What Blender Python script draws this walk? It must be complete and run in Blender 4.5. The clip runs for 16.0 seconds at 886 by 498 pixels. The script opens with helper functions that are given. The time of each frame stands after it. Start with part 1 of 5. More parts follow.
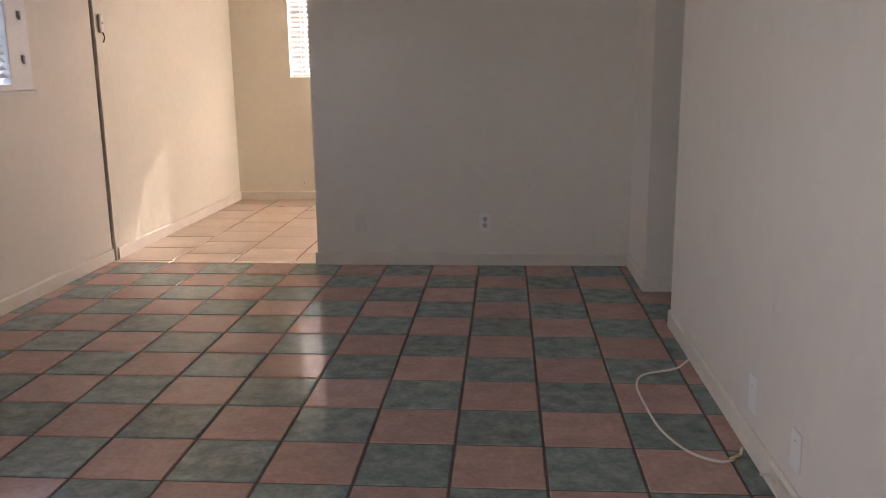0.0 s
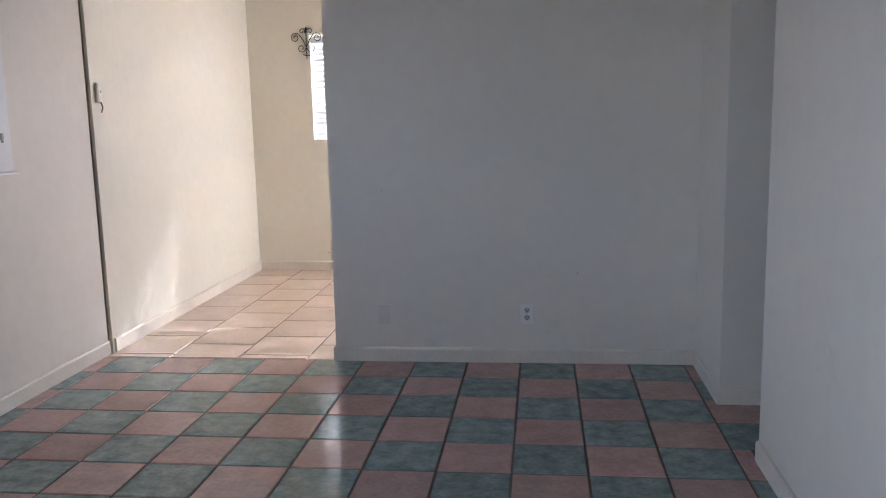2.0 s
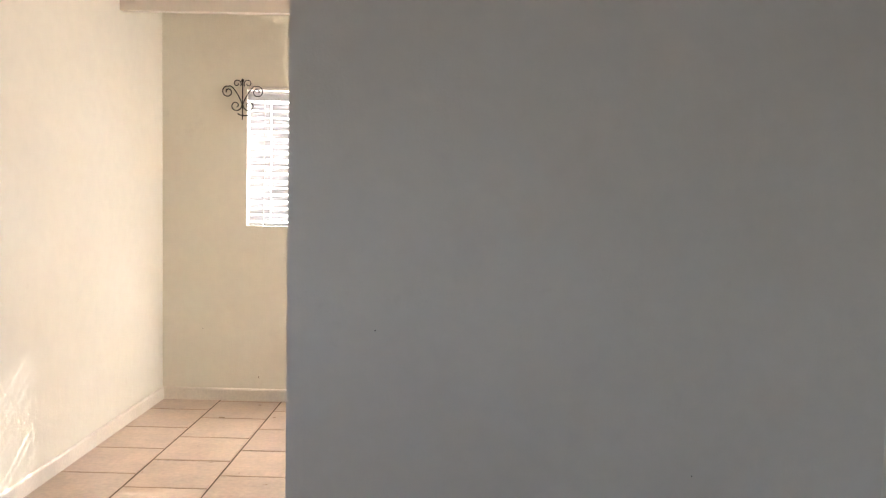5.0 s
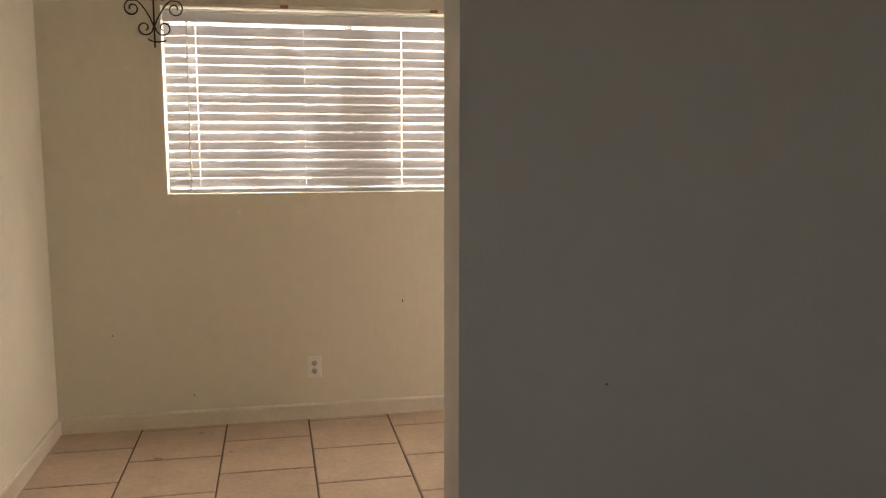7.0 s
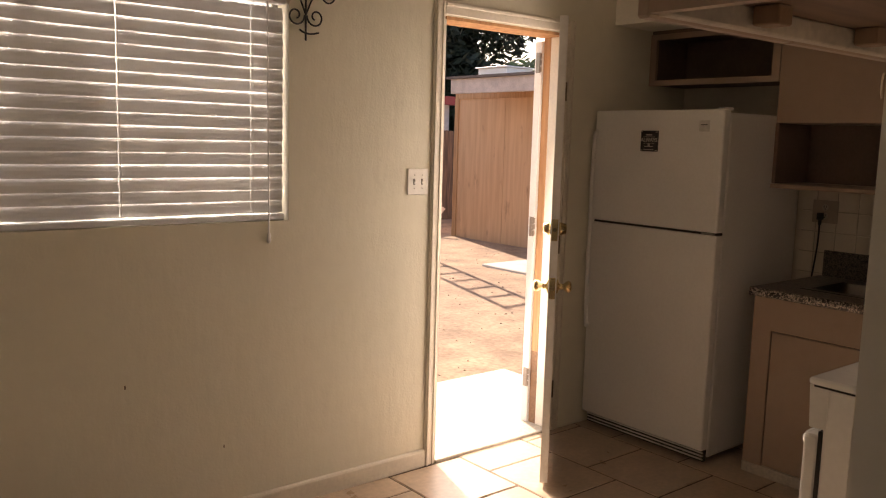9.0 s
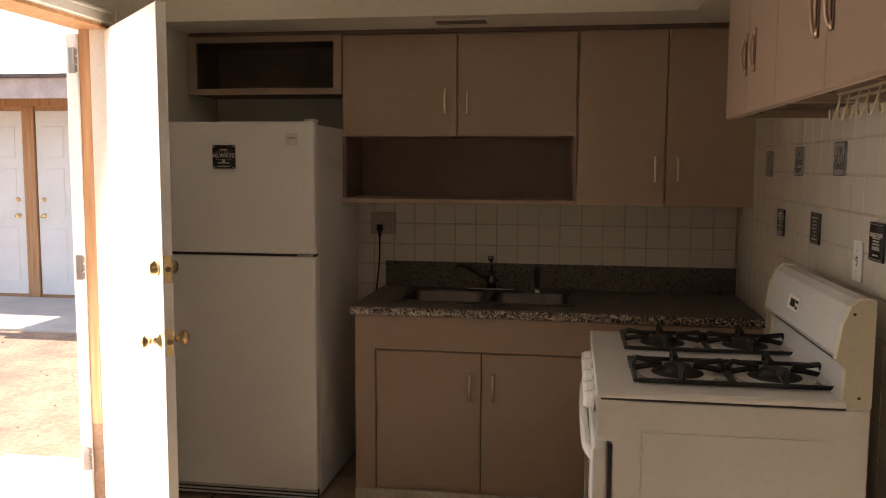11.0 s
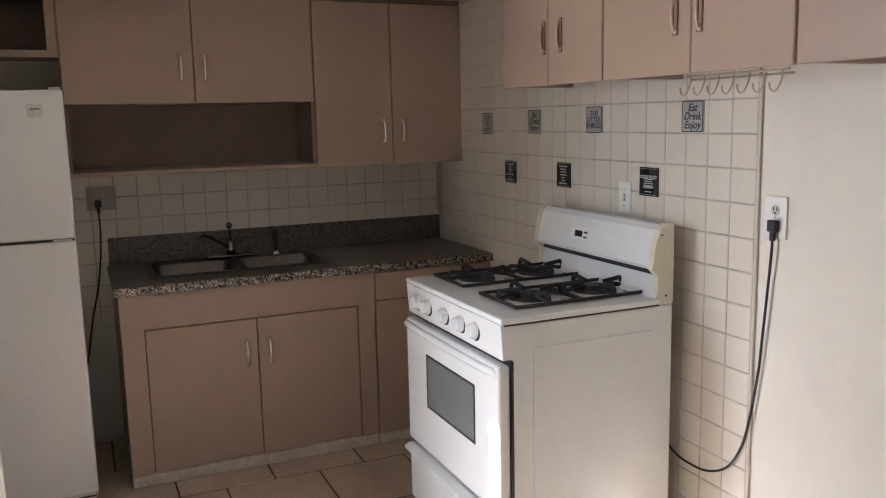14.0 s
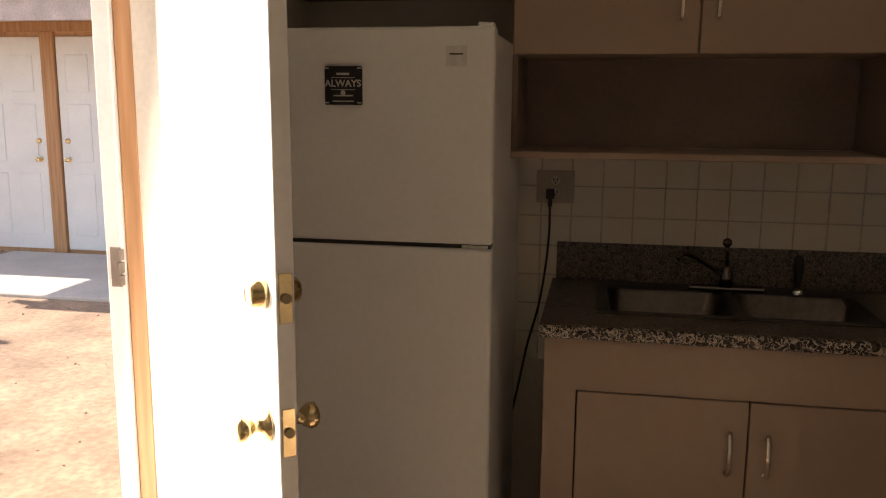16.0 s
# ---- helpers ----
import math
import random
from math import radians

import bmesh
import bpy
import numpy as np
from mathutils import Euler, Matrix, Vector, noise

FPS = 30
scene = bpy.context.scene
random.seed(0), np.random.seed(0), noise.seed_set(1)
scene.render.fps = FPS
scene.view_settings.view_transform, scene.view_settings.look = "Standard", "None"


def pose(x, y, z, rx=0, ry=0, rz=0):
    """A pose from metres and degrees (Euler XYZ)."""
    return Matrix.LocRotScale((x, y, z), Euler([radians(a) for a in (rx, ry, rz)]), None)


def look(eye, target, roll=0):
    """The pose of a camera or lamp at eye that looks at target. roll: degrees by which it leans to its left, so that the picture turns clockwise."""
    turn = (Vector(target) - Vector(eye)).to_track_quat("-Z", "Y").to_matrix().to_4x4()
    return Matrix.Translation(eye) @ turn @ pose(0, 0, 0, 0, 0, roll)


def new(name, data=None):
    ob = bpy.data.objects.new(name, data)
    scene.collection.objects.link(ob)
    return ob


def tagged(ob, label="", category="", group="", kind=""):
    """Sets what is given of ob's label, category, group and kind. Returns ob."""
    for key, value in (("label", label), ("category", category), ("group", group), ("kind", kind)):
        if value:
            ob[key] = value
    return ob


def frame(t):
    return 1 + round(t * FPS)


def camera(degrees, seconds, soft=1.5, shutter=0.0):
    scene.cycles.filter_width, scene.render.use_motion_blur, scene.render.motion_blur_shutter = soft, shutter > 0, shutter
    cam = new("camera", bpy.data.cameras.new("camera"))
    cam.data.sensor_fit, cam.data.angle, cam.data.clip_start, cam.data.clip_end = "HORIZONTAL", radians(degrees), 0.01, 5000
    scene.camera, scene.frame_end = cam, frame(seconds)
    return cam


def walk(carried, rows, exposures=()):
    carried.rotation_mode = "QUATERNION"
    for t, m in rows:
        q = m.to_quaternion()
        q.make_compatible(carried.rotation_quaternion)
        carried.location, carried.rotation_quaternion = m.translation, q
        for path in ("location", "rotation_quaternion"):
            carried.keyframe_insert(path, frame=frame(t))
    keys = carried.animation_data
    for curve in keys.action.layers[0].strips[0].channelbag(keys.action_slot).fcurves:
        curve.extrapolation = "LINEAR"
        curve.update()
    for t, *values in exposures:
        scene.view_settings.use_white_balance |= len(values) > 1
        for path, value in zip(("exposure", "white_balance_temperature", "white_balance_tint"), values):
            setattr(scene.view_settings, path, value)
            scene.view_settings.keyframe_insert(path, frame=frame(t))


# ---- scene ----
cam = camera(56.1, 16.0, 1.1)
PATH = [
    (0, (1.365, -5.393, 1.26), (1.217, -3.442, 0.841), -0.7),
    (0.5, (1.377, -5.298, 1.274), (1.36, -3.345, 0.84), -0.0),
    (1, (1.429, -5.075, 1.338), (1.276, -3.125, 0.921), 0.7),
    (1.5, (1.412, -4.906, 1.396), (1.148, -2.967, 0.979), 0.8),
    (2, (1.316, -4.66, 1.417), (1.082, -2.7, 1.098), -1.3),
    (2.5, (1.281, -4.374, 1.417), (1.096, -2.399, 1.155), -1.7),
    (3, (1.241, -4.048, 1.445), (1.026, -2.074, 1.211), -0.0),
    (3.5, (1.08, -3.739, 1.448), (0.92, -1.756, 1.245), -1.6),
    (4, (0.956, -3.439, 1.455), (0.87, -1.447, 1.294), -2.0),
    (4.5, (0.842, -3.108, 1.467), (0.79, -1.112, 1.351), 0.6),
    (4.7, (0.79, -3.002, 1.472), (0.746, -1.006, 1.349), 1.1),
    (6.8, (-0.163, -1.686, 1.484), (0.153, 0.275, 1.252), -0.6),
    (7, (-0.224, -1.542, 1.481), (0.171, 0.402, 1.226), 0.0),
    (7.5, (-0.389, -1.188, 1.495), (0.11, 0.726, 1.201), 1.0),
    (8, (-0.523, -0.855, 1.488), (0.196, 0.98, 1.15), 0.2),
    (8.5, (-0.53, -0.509, 1.522), (0.449, 1.21, 1.228), 0.6),
    (9, (-0.528, -0.16, 1.566), (0.725, 1.377, 1.303), 1.6),
    (9.5, (-0.519, 0.117, 1.513), (1.008, 1.382, 1.25), 1.3),
    (10, (-0.444, 0.426, 1.518), (1.272, 1.421, 1.259), 0.8),
    (10.2, (-0.465, 0.524, 1.514), (1.318, 1.393, 1.26), 0.4),
    (12.3, (-0.63, 1.643, 1.612), (1.31, 1.18, 1.468), 0.6),
    (12.5, (-0.622, 1.734, 1.603), (1.299, 1.201, 1.441), 0.3),
    (13, (-0.632, 1.941, 1.622), (1.241, 1.264, 1.435), -1.3),
    (13.5, (-0.705, 2.095, 1.618), (1.112, 1.305, 1.346), -2.3),
    (14, (-0.658, 2.05, 1.598), (1.149, 1.253, 1.286), -1.3),
    (14.5, (-0.485, 1.852, 1.592), (1.362, 1.147, 1.288), 2.2),
    (15, (-0.155, 1.755, 1.559), (1.761, 1.281, 1.234), 1.6),
    (15.5, (0.257, 1.72, 1.558), (2.227, 1.654, 1.218), -0.4),
    (16, (0.73, 1.783, 1.538), (2.667, 2.145, 1.192), 0.4),
]
# seconds, stops, white balance
EXPOSURES = [(0, 3.05, 6700, 26), (0.5, 3.45, 5450, 18), (2.0, 3.3, 5350, 18), (2.5, 3.45, 5350, 18), (3.5, 3.6, 5300, 16), (4.7, 3.55, 5800, 16), (6.8, 2.15, 6900, 16), (7.5, 1.75, 7200, 17), (8.0, 1.45, 7150, 19), (8.5, 1.1, 7400, 21), (9.0, 0.95, 7900, 22), (9.5, 0.95, 7950, 22), (10.2, 0.95, 7700, 20), (12.3, 2.45, 5550, 12), (13.0, 2.3, 5350, 12), (14.5, 2.25, 5300, 11), (15.0, 2.45, 5350, 11), (15.5, 2.5, 5600, 11), (16, 1.2, 7200, 16)]
walk(cam, [(t, look(eye, target, roll)) for t, eye, target, roll in PATH], EXPOSURES)

import functools
# ---- world, sun, large lights ----
SUN_DIR = Vector((0.326, 1.0, 0.70)).normalized()
world = bpy.data.worlds.new("sky_world")
world.use_nodes = True
scene.world = world
wn = world.node_tree.nodes
sky = wn.new("ShaderNodeTexSky")
sky.sky_type = "NISHITA"
sky.sun_disc = False
sky.sun_elevation = math.asin(SUN_DIR.z)
sky.sun_rotation = math.atan2(SUN_DIR.x, SUN_DIR.y)
sky.air_density = 1.0
sky.dust_density = 1.5
world.node_tree.links.new(sky.outputs[0], wn["Background"].inputs[0])
wn["Background"].inputs[1].default_value = 0.15


def lamp(name, kind, energy, m, color=(1, 1, 1), size=1.0, size_y=1.0):
    data = bpy.data.lights.new(name, kind)
    data.energy = energy
    data.color = color
    if kind == "AREA":
        data.shape, data.size, data.size_y = "RECTANGLE", size, size_y
    ob = new(name, data)
    ob.matrix_world = m
    return ob


sun = lamp("sun", "SUN", 5.0, look((0, 0, 0), -SUN_DIR), (1.0, 0.93, 0.82))
sun.data.angle = radians(0.42)
# daylight in the openings
lamp("window_daylight", "AREA", 4.3, look((0.18, 3.035, 1.68), (0.18, 0, 1.4)), (1.0, 0.97, 0.93), 1.85, 0.9)
lamp("west_window_daylight", "AREA", 0.2, look((-1.47, -1.45, 1.65), (0, -1.45, 1.4)), (0.9, 0.95, 1.0), 1.4, 0.85)
# lamp in an added, unseen opening that brightens the right wall and floor
lamp("added_window_daylight", "AREA", 3.3, look((-1.44, -5.35, 1.5), (2.2, -4.4, 1.0)), (0.86, 0.93, 1.0), 1.0, 1.1)
lamp("door_daylight", "AREA", 8.5, look((2.28, 3.0, 1.15), (2.1, 0, 0.7)), (1.0, 0.95, 0.88), 0.66, 1.8)


# ---- materials ----
def mat(name, color, rough=0.6, metal=0.0, vary=0.08, scale=6.0, fine=60.0, bump=0.1, bump_scale=120.0, tint=None, piece=0.0, spec=0.5, stain=0.0):
    """Painted or mineral surface: colour in two scales, roughness and fine relief."""
    m = bpy.data.materials.new(name)
    m.use_nodes = True
    n, l = m.node_tree.nodes, m.node_tree.links
    b = n["Principled BSDF"]
    b.inputs["Metallic"].default_value = metal
    b.inputs["Specular IOR Level"].default_value = spec
    co = n.new("ShaderNodeTexCoord")
    geo = n.new("ShaderNodeNewGeometry")
    big = n.new("ShaderNodeTexNoise")
    big.inputs["Scale"].default_value = scale
    big.inputs["Detail"].default_value = 5
    l.new(geo.outputs["Position"], big.inputs["Vector"])
    small = n.new("ShaderNodeTexNoise")
    small.inputs["Scale"].default_value = fine
    small.inputs["Detail"].default_value = 3
    l.new(geo.outputs["Position"], small.inputs["Vector"])
    ramp = n.new("ShaderNodeValToRGB")
    dark = tint or tuple(c * (1 - 2.2 * vary) for c in color)
    ramp.color_ramp.elements[0].position, ramp.color_ramp.elements[1].position = 0.3, 0.68
    ramp.color_ramp.elements[0].color = (*dark, 1)
    ramp.color_ramp.elements[1].color = (*color, 1)
    l.new(big.outputs["Fac"], ramp.inputs[0])
    mix = n.new("ShaderNodeMix")
    mix.data_type = "RGBA"
    mix.blend_type = "MULTIPLY"
    mix.inputs[0].default_value = 1.0
    tone = n.new("ShaderNodeMapRange")
    tone.inputs[3].default_value, tone.inputs[4].default_value = 1 - vary, 1 + vary
    tone.inputs[1].default_value, tone.inputs[2].default_value = 0.3, 0.7
    l.new(small.outputs["Fac"], tone.inputs[0])
    l.new(ramp.outputs[0], mix.inputs[6])
    l.new(tone.outputs[0], mix.inputs[7])
    out = mix.outputs[2]
    if piece:
        info = n.new("ShaderNodeObjectInfo")
        rng = n.new("ShaderNodeMapRange")
        rng.inputs[3].default_value, rng.inputs[4].default_value = 1 - piece, 1 + piece
        l.new(info.outputs["Random"], rng.inputs[0])
        m2 = n.new("ShaderNodeMix")
        m2.data_type = "RGBA"
        m2.blend_type = "MULTIPLY"
        m2.inputs[0].default_value = 1.0
        l.new(out, m2.inputs[6])
        l.new(rng.outputs[0], m2.inputs[7])
        out = m2.outputs[2]
    if stain:
        st = n.new("ShaderNodeTexNoise")
        st.inputs["Scale"].default_value = 2.3
        st.inputs["Detail"].default_value = 9
        st.inputs["Roughness"].default_value = 0.7
        l.new(geo.outputs["Position"], st.inputs["Vector"])
        sr = n.new("ShaderNodeMapRange")
        sr.inputs[1].default_value, sr.inputs[2].default_value = 0.62, 0.74
        sr.inputs[3].default_value, sr.inputs[4].default_value = 0.0, stain
        l.new(st.outputs["Fac"], sr.inputs[0])
        m3 = n.new("ShaderNodeMix")
        m3.data_type = "RGBA"
        l.new(sr.outputs[0], m3.inputs[0])
        l.new(out, m3.inputs[6])
        m3.inputs[7].default_value = (color[0] * 0.5, color[1] * 0.45, color[2] * 0.4, 1)
        out = m3.outputs[2]
    l.new(out, b.inputs["Base Color"])
    rr = n.new("ShaderNodeMapRange")
    rr.inputs[3].default_value, rr.inputs[4].default_value = max(0.02, rough - 0.08), min(1, rough + 0.1)
    l.new(big.outputs["Fac"], rr.inputs[0])
    l.new(rr.outputs[0], b.inputs["Roughness"])
    if bump:
        bn = n.new("ShaderNodeTexNoise")
        bn.inputs["Scale"].default_value = bump_scale
        bn.inputs["Detail"].default_value = 3
        l.new(geo.outputs["Position"], bn.inputs["Vector"])
        bu = n.new("ShaderNodeBump")
        bu.inputs["Strength"].default_value = bump
        bu.inputs["Distance"].default_value = 0.004
        l.new(bn.outputs["Fac"], bu.inputs["Height"])
        l.new(bu.outputs["Normal"], b.inputs["Normal"])
    return m


def streaked(name, color, dark, stretch, rough=0.6, bump=0.2):
    """Wood with grain drawn out along one axis."""
    m = mat(name, color, rough, vary=0.06, bump=0)
    n, l = m.node_tree.nodes, m.node_tree.links
    geo = n["Geometry"]
    mp = n.new("ShaderNodeMapping")
    mp.inputs["Scale"].default_value = stretch
    l.new(geo.outputs["Position"], mp.inputs[0])
    g = n.new("ShaderNodeTexNoise")
    g.inputs["Scale"].default_value = 1.0
    g.inputs["Detail"].default_value = 6
    l.new(mp.outputs[0], g.inputs["Vector"])
    ramp = n.new("ShaderNodeValToRGB")
    ramp.color_ramp.elements[0].position, ramp.color_ramp.elements[1].position = 0.35, 0.62
    ramp.color_ramp.elements[0].color, ramp.color_ramp.elements[1].color = (*dark, 1), (*color, 1)
    l.new(g.outputs["Fac"], ramp.inputs[0])
    l.new(ramp.outputs[0], n["Principled BSDF"].inputs["Base Color"])
    bu = n.new("ShaderNodeBump")
    bu.inputs["Strength"].default_value = bump
    bu.inputs["Distance"].default_value = 0.003
    l.new(g.outputs["Fac"], bu.inputs["Height"])
    l.new(bu.outputs["Normal"], n["Principled BSDF"].inputs["Normal"])
    return m


def blotched(m, color, stretch, start):
    """Dark water marks over a streaked wood."""
    n, l = m.node_tree.nodes, m.node_tree.links
    b = n["Principled BSDF"]
    mp = n.new("ShaderNodeMapping")
    mp.inputs["Scale"].default_value = stretch
    l.new(n["Geometry"].outputs["Position"], mp.inputs[0])
    g = n.new("ShaderNodeTexNoise")
    g.inputs["Scale"].default_value = 1.0
    g.inputs["Detail"].default_value = 7
    g.inputs["Roughness"].default_value = 0.65
    l.new(mp.outputs[0], g.inputs["Vector"])
    rg = n.new("ShaderNodeMapRange")
    rg.inputs[1].default_value, rg.inputs[2].default_value, rg.inputs[4].default_value = start, start + 0.16, 0.85
    l.new(g.outputs["Fac"], rg.inputs[0])
    mx = n.new("ShaderNodeMix")
    mx.data_type = "RGBA"
    l.new(rg.outputs[0], mx.inputs[0])
    l.new(b.inputs["Base Color"].links[0].from_socket, mx.inputs[6])
    mx.inputs[7].default_value = (*color, 1)
    l.new(mx.outputs[2], b.inputs["Base Color"])


def speckled(name, colors, scale, rough):
    """Granite-patterned laminate: cells of several colours."""
    m = mat(name, colors[0], rough, bump=0)
    n, l = m.node_tree.nodes, m.node_tree.links
    geo = n["Geometry"]
    v = n.new("ShaderNodeTexNoise")
    v.inputs["Scale"].default_value = scale
    v.inputs["Detail"].default_value = 4
    v.inputs["Distortion"].default_value = 1.2
    l.new(geo.outputs["Position"], v.inputs["Vector"])
    ramp = n.new("ShaderNodeValToRGB")
    ramp.color_ramp.interpolation = "CONSTANT"
    for i, c in enumerate(colors):
        e = ramp.color_ramp.elements[i] if i < 2 else ramp.color_ramp.elements.new(0.5)
        e.color = (*c, 1)
    for i, p in enumerate((0.0, 0.42, 0.5, 0.57)):
        ramp.color_ramp.elements[i].position = p
    for i, c in enumerate(colors):
        ramp.color_ramp.elements[i].color = (*c, 1)
    l.new(v.outputs["Fac"], ramp.inputs[0])
    l.new(ramp.outputs[0], n["Principled BSDF"].inputs["Base Color"])
    return m


PAINT = mat("wall_paint", (0.80, 0.745, 0.655), 0.55, vary=0.018, scale=1.2, fine=14, bump=0.17, bump_scale=95, stain=0.20)


def brushed(m, stretch, strength):
    """Long brush marks in the relief of a painted surface, under its fine relief."""
    n, l = m.node_tree.nodes, m.node_tree.links
    mp = n.new("ShaderNodeMapping")
    mp.inputs["Scale"].default_value = stretch
    l.new(n["Geometry"].outputs["Position"], mp.inputs[0])
    g = n.new("ShaderNodeTexNoise")
    g.inputs["Scale"].default_value = 1.0
    g.inputs["Detail"].default_value = 5
    l.new(mp.outputs[0], g.inputs["Vector"])
    bu = n.new("ShaderNodeBump")
    bu.inputs["Strength"].default_value = strength
    bu.inputs["Distance"].default_value = 0.006
    l.new(g.outputs["Fac"], bu.inputs["Height"])
    l.new(bu.outputs["Normal"], n["Bump"].inputs["Normal"])


brushed(PAINT, (24, 24, 7), 0.22)
# Same wall paint, yellowed to carry the dining room's warmer light
CREAM = mat("wall_paint_warm_lit", (0.785, 0.75, 0.63), 0.55, vary=0.018, scale=1.2, fine=14, bump=0.17, bump_scale=95, stain=0.20)
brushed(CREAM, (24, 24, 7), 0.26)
CEIL = mat("ceiling_paint", (0.80, 0.76, 0.67), 0.7, vary=0.03, scale=1.0, bump=0.3, bump_scale=70)
TRIM = mat("trim_paint", (0.79, 0.73, 0.63), 0.38, vary=0.05, scale=5, bump=0.08, stain=0.2)
PINK = mat("pink_tile", (0.45, 0.29, 0.25), 0.17, vary=0.10, scale=9, fine=45, bump=0.06, bump_scale=40, piece=0.10, stain=0.25)
GREEN = mat("green_tile", (0.25, 0.30, 0.275), 0.17, vary=0.14, scale=13, fine=50, bump=0.06, bump_scale=40, tint=(0.12, 0.17, 0.165), piece=0.10, stain=0.25)
BEIGE = mat("beige_tile", (0.58, 0.44, 0.33), 0.3, vary=0.09, scale=6, fine=40, bump=0.06, bump_scale=50, piece=0.05, stain=0.3)
GROUT = mat("dark_grout", (0.10, 0.075, 0.06), 0.9, vary=0.2, bump=0.3)
GROUT2 = mat("brown_grout", (0.17, 0.12, 0.085), 0.9, vary=0.2, bump=0.3)
WTILE = mat("white_wall_tile", (0.76, 0.70, 0.61), 0.16, vary=0.008, scale=5, bump=0.02, bump_scale=14, piece=0.02)
WGROUT = mat("tile_grout", (0.60, 0.535, 0.45), 0.9, vary=0.15)
OLDPULL = mat("aged_brass_pull", (0.62, 0.47, 0.34), 0.3, 0.8, vary=0.1, bump=0)
CAB = mat("cabinet_paint", (0.425, 0.312, 0.235), 0.40, vary=0.018, scale=2, fine=22, bump=0.05, bump_scale=45, stain=0.10)
# Dark niche paint, with the open shelf's shade added to the colour
NICHE = mat("shaded_niche_paint", (0.25, 0.175, 0.14), 0.5, vary=0.08, scale=4, stain=0.2)
PULL = mat("satin_pull", (0.92, 0.87, 0.79), 0.16, 1.0, vary=0.05, bump=0)
# Cabinet paint darkened to hold the shade of hollows and gaps
CABIN = mat("cabinet_shade", (0.20, 0.14, 0.11), 0.6, vary=0.1, scale=4)
BASEW = mat("worn_base_paint", (0.66, 0.59, 0.50), 0.5, vary=0.12, scale=7, bump=0.2, stain=0.5)
# Near-black for the shade seen through door and drawer gaps
BLACK = mat("gap_shade", (0.012, 0.010, 0.009), 0.8, vary=0.1, bump=0)
GRANITE = speckled("granite_laminate", [(0.022, 0.02, 0.019), (0.10, 0.082, 0.07), (0.25, 0.20, 0.165), (0.045, 0.038, 0.034)], 85, 0.34)
# Same laminate; the light on its front edge is put into paler speckles
EDGE = speckled("granite_edge_lit", [(0.02, 0.018, 0.017), (0.09, 0.075, 0.065), (0.55, 0.49, 0.42), (0.035, 0.03, 0.027)], 48, 0.22)
BRONZE = mat("tarnished_bronze", (0.20, 0.12, 0.085), 0.45, 0.6, vary=0.15, bump=0.05)
SINKM = mat("dull_sink_steel", (0.13, 0.12, 0.112), 0.30, 1.0, vary=0.12, scale=20, bump=0.03)
TAP = mat("dulled_chrome", (0.20, 0.18, 0.165), 0.2, 1.0, vary=0.06, bump=0)
OUTG = mat("painted_plate", (0.755, 0.705, 0.63), 0.35, vary=0.03, bump=0.05)
OUTB = mat("beige_plate", (0.47, 0.40, 0.33), 0.45, vary=0.06, bump=0)
CHROME = mat("chrome", (0.62, 0.60, 0.57), 0.14, 1.0, vary=0.03, bump=0)
BRASS = mat("polished_brass", (0.78, 0.61, 0.34), 0.16, 1.0, vary=0.08, bump=0)
WHITEEN = mat("white_enamel", (0.84, 0.835, 0.82), 0.16, vary=0.02, scale=3, bump=0.015, bump_scale=30)
FRIDGEW = mat("fridge_enamel", (0.87, 0.865, 0.85), 0.32, vary=0.02, scale=3, bump=0.12, bump_scale=350)
STOVEY = mat("yellowed_plastic", (0.78, 0.725, 0.57), 0.4, vary=0.04, bump=0.02)
IRON = mat("black_iron", (0.018, 0.017, 0.016), 0.5, 0.0, vary=0.2, bump=0.15)
DARKG = mat("oven_glass", (0.20, 0.21, 0.205), 0.06, vary=0.03, bump=0)
SOCKET = mat("socket_face", (0.60, 0.57, 0.51), 0.4, bump=0)
WIRE = mat("pale_brass_wire", (0.62, 0.52, 0.36), 0.35, 0.8, bump=0)
PLASTIC = mat("white_plastic", (0.86, 0.84, 0.80), 0.32, vary=0.02, bump=0)
SLOT = mat("dark_slots", (0.03, 0.026, 0.024), 0.6, bump=0)
CORD = mat("black_rubber", (0.015, 0.014, 0.014), 0.5, bump=0.03)
WCORD = mat("white_cable", (0.72, 0.66, 0.58), 0.5, bump=0)
WOODJ = streaked("bare_pine", (0.56, 0.31, 0.15), (0.42, 0.21, 0.095), (40, 40, 2.0))
PLY = streaked("weathered_plywood", (0.66, 0.39, 0.22), (0.57, 0.325, 0.175), (14, 14, 1.0))
blotched(PLY, (0.24, 0.11, 0.05), (6, 6, 1.6), 0.60)
FENCEW = streaked("grey_fence_wood", (0.18, 0.11, 0.075), (0.07, 0.045, 0.032), (30, 30, 2.0))
DOORW = mat("door_white", (0.84, 0.83, 0.81), 0.42, vary=0.03, scale=4, bump=0.05, stain=0.12)
BLIND = mat("blind_slat", (0.82, 0.82, 0.82), 0.4, vary=0.02, bump=0.02)


def thin(m, color, share):
    """Let a thin sheet pass a share of the light behind it."""
    n, l = m.node_tree.nodes, m.node_tree.links
    tr = n.new("ShaderNodeBsdfTranslucent")
    tr.inputs["Color"].default_value = (*color, 1)
    mx = n.new("ShaderNodeMixShader")
    mx.inputs[0].default_value = share
    l.new(n["Principled BSDF"].outputs[0], mx.inputs[1])
    l.new(tr.outputs[0], mx.inputs[2])
    l.new(mx.outputs[0], n["Material Output"].inputs[0])


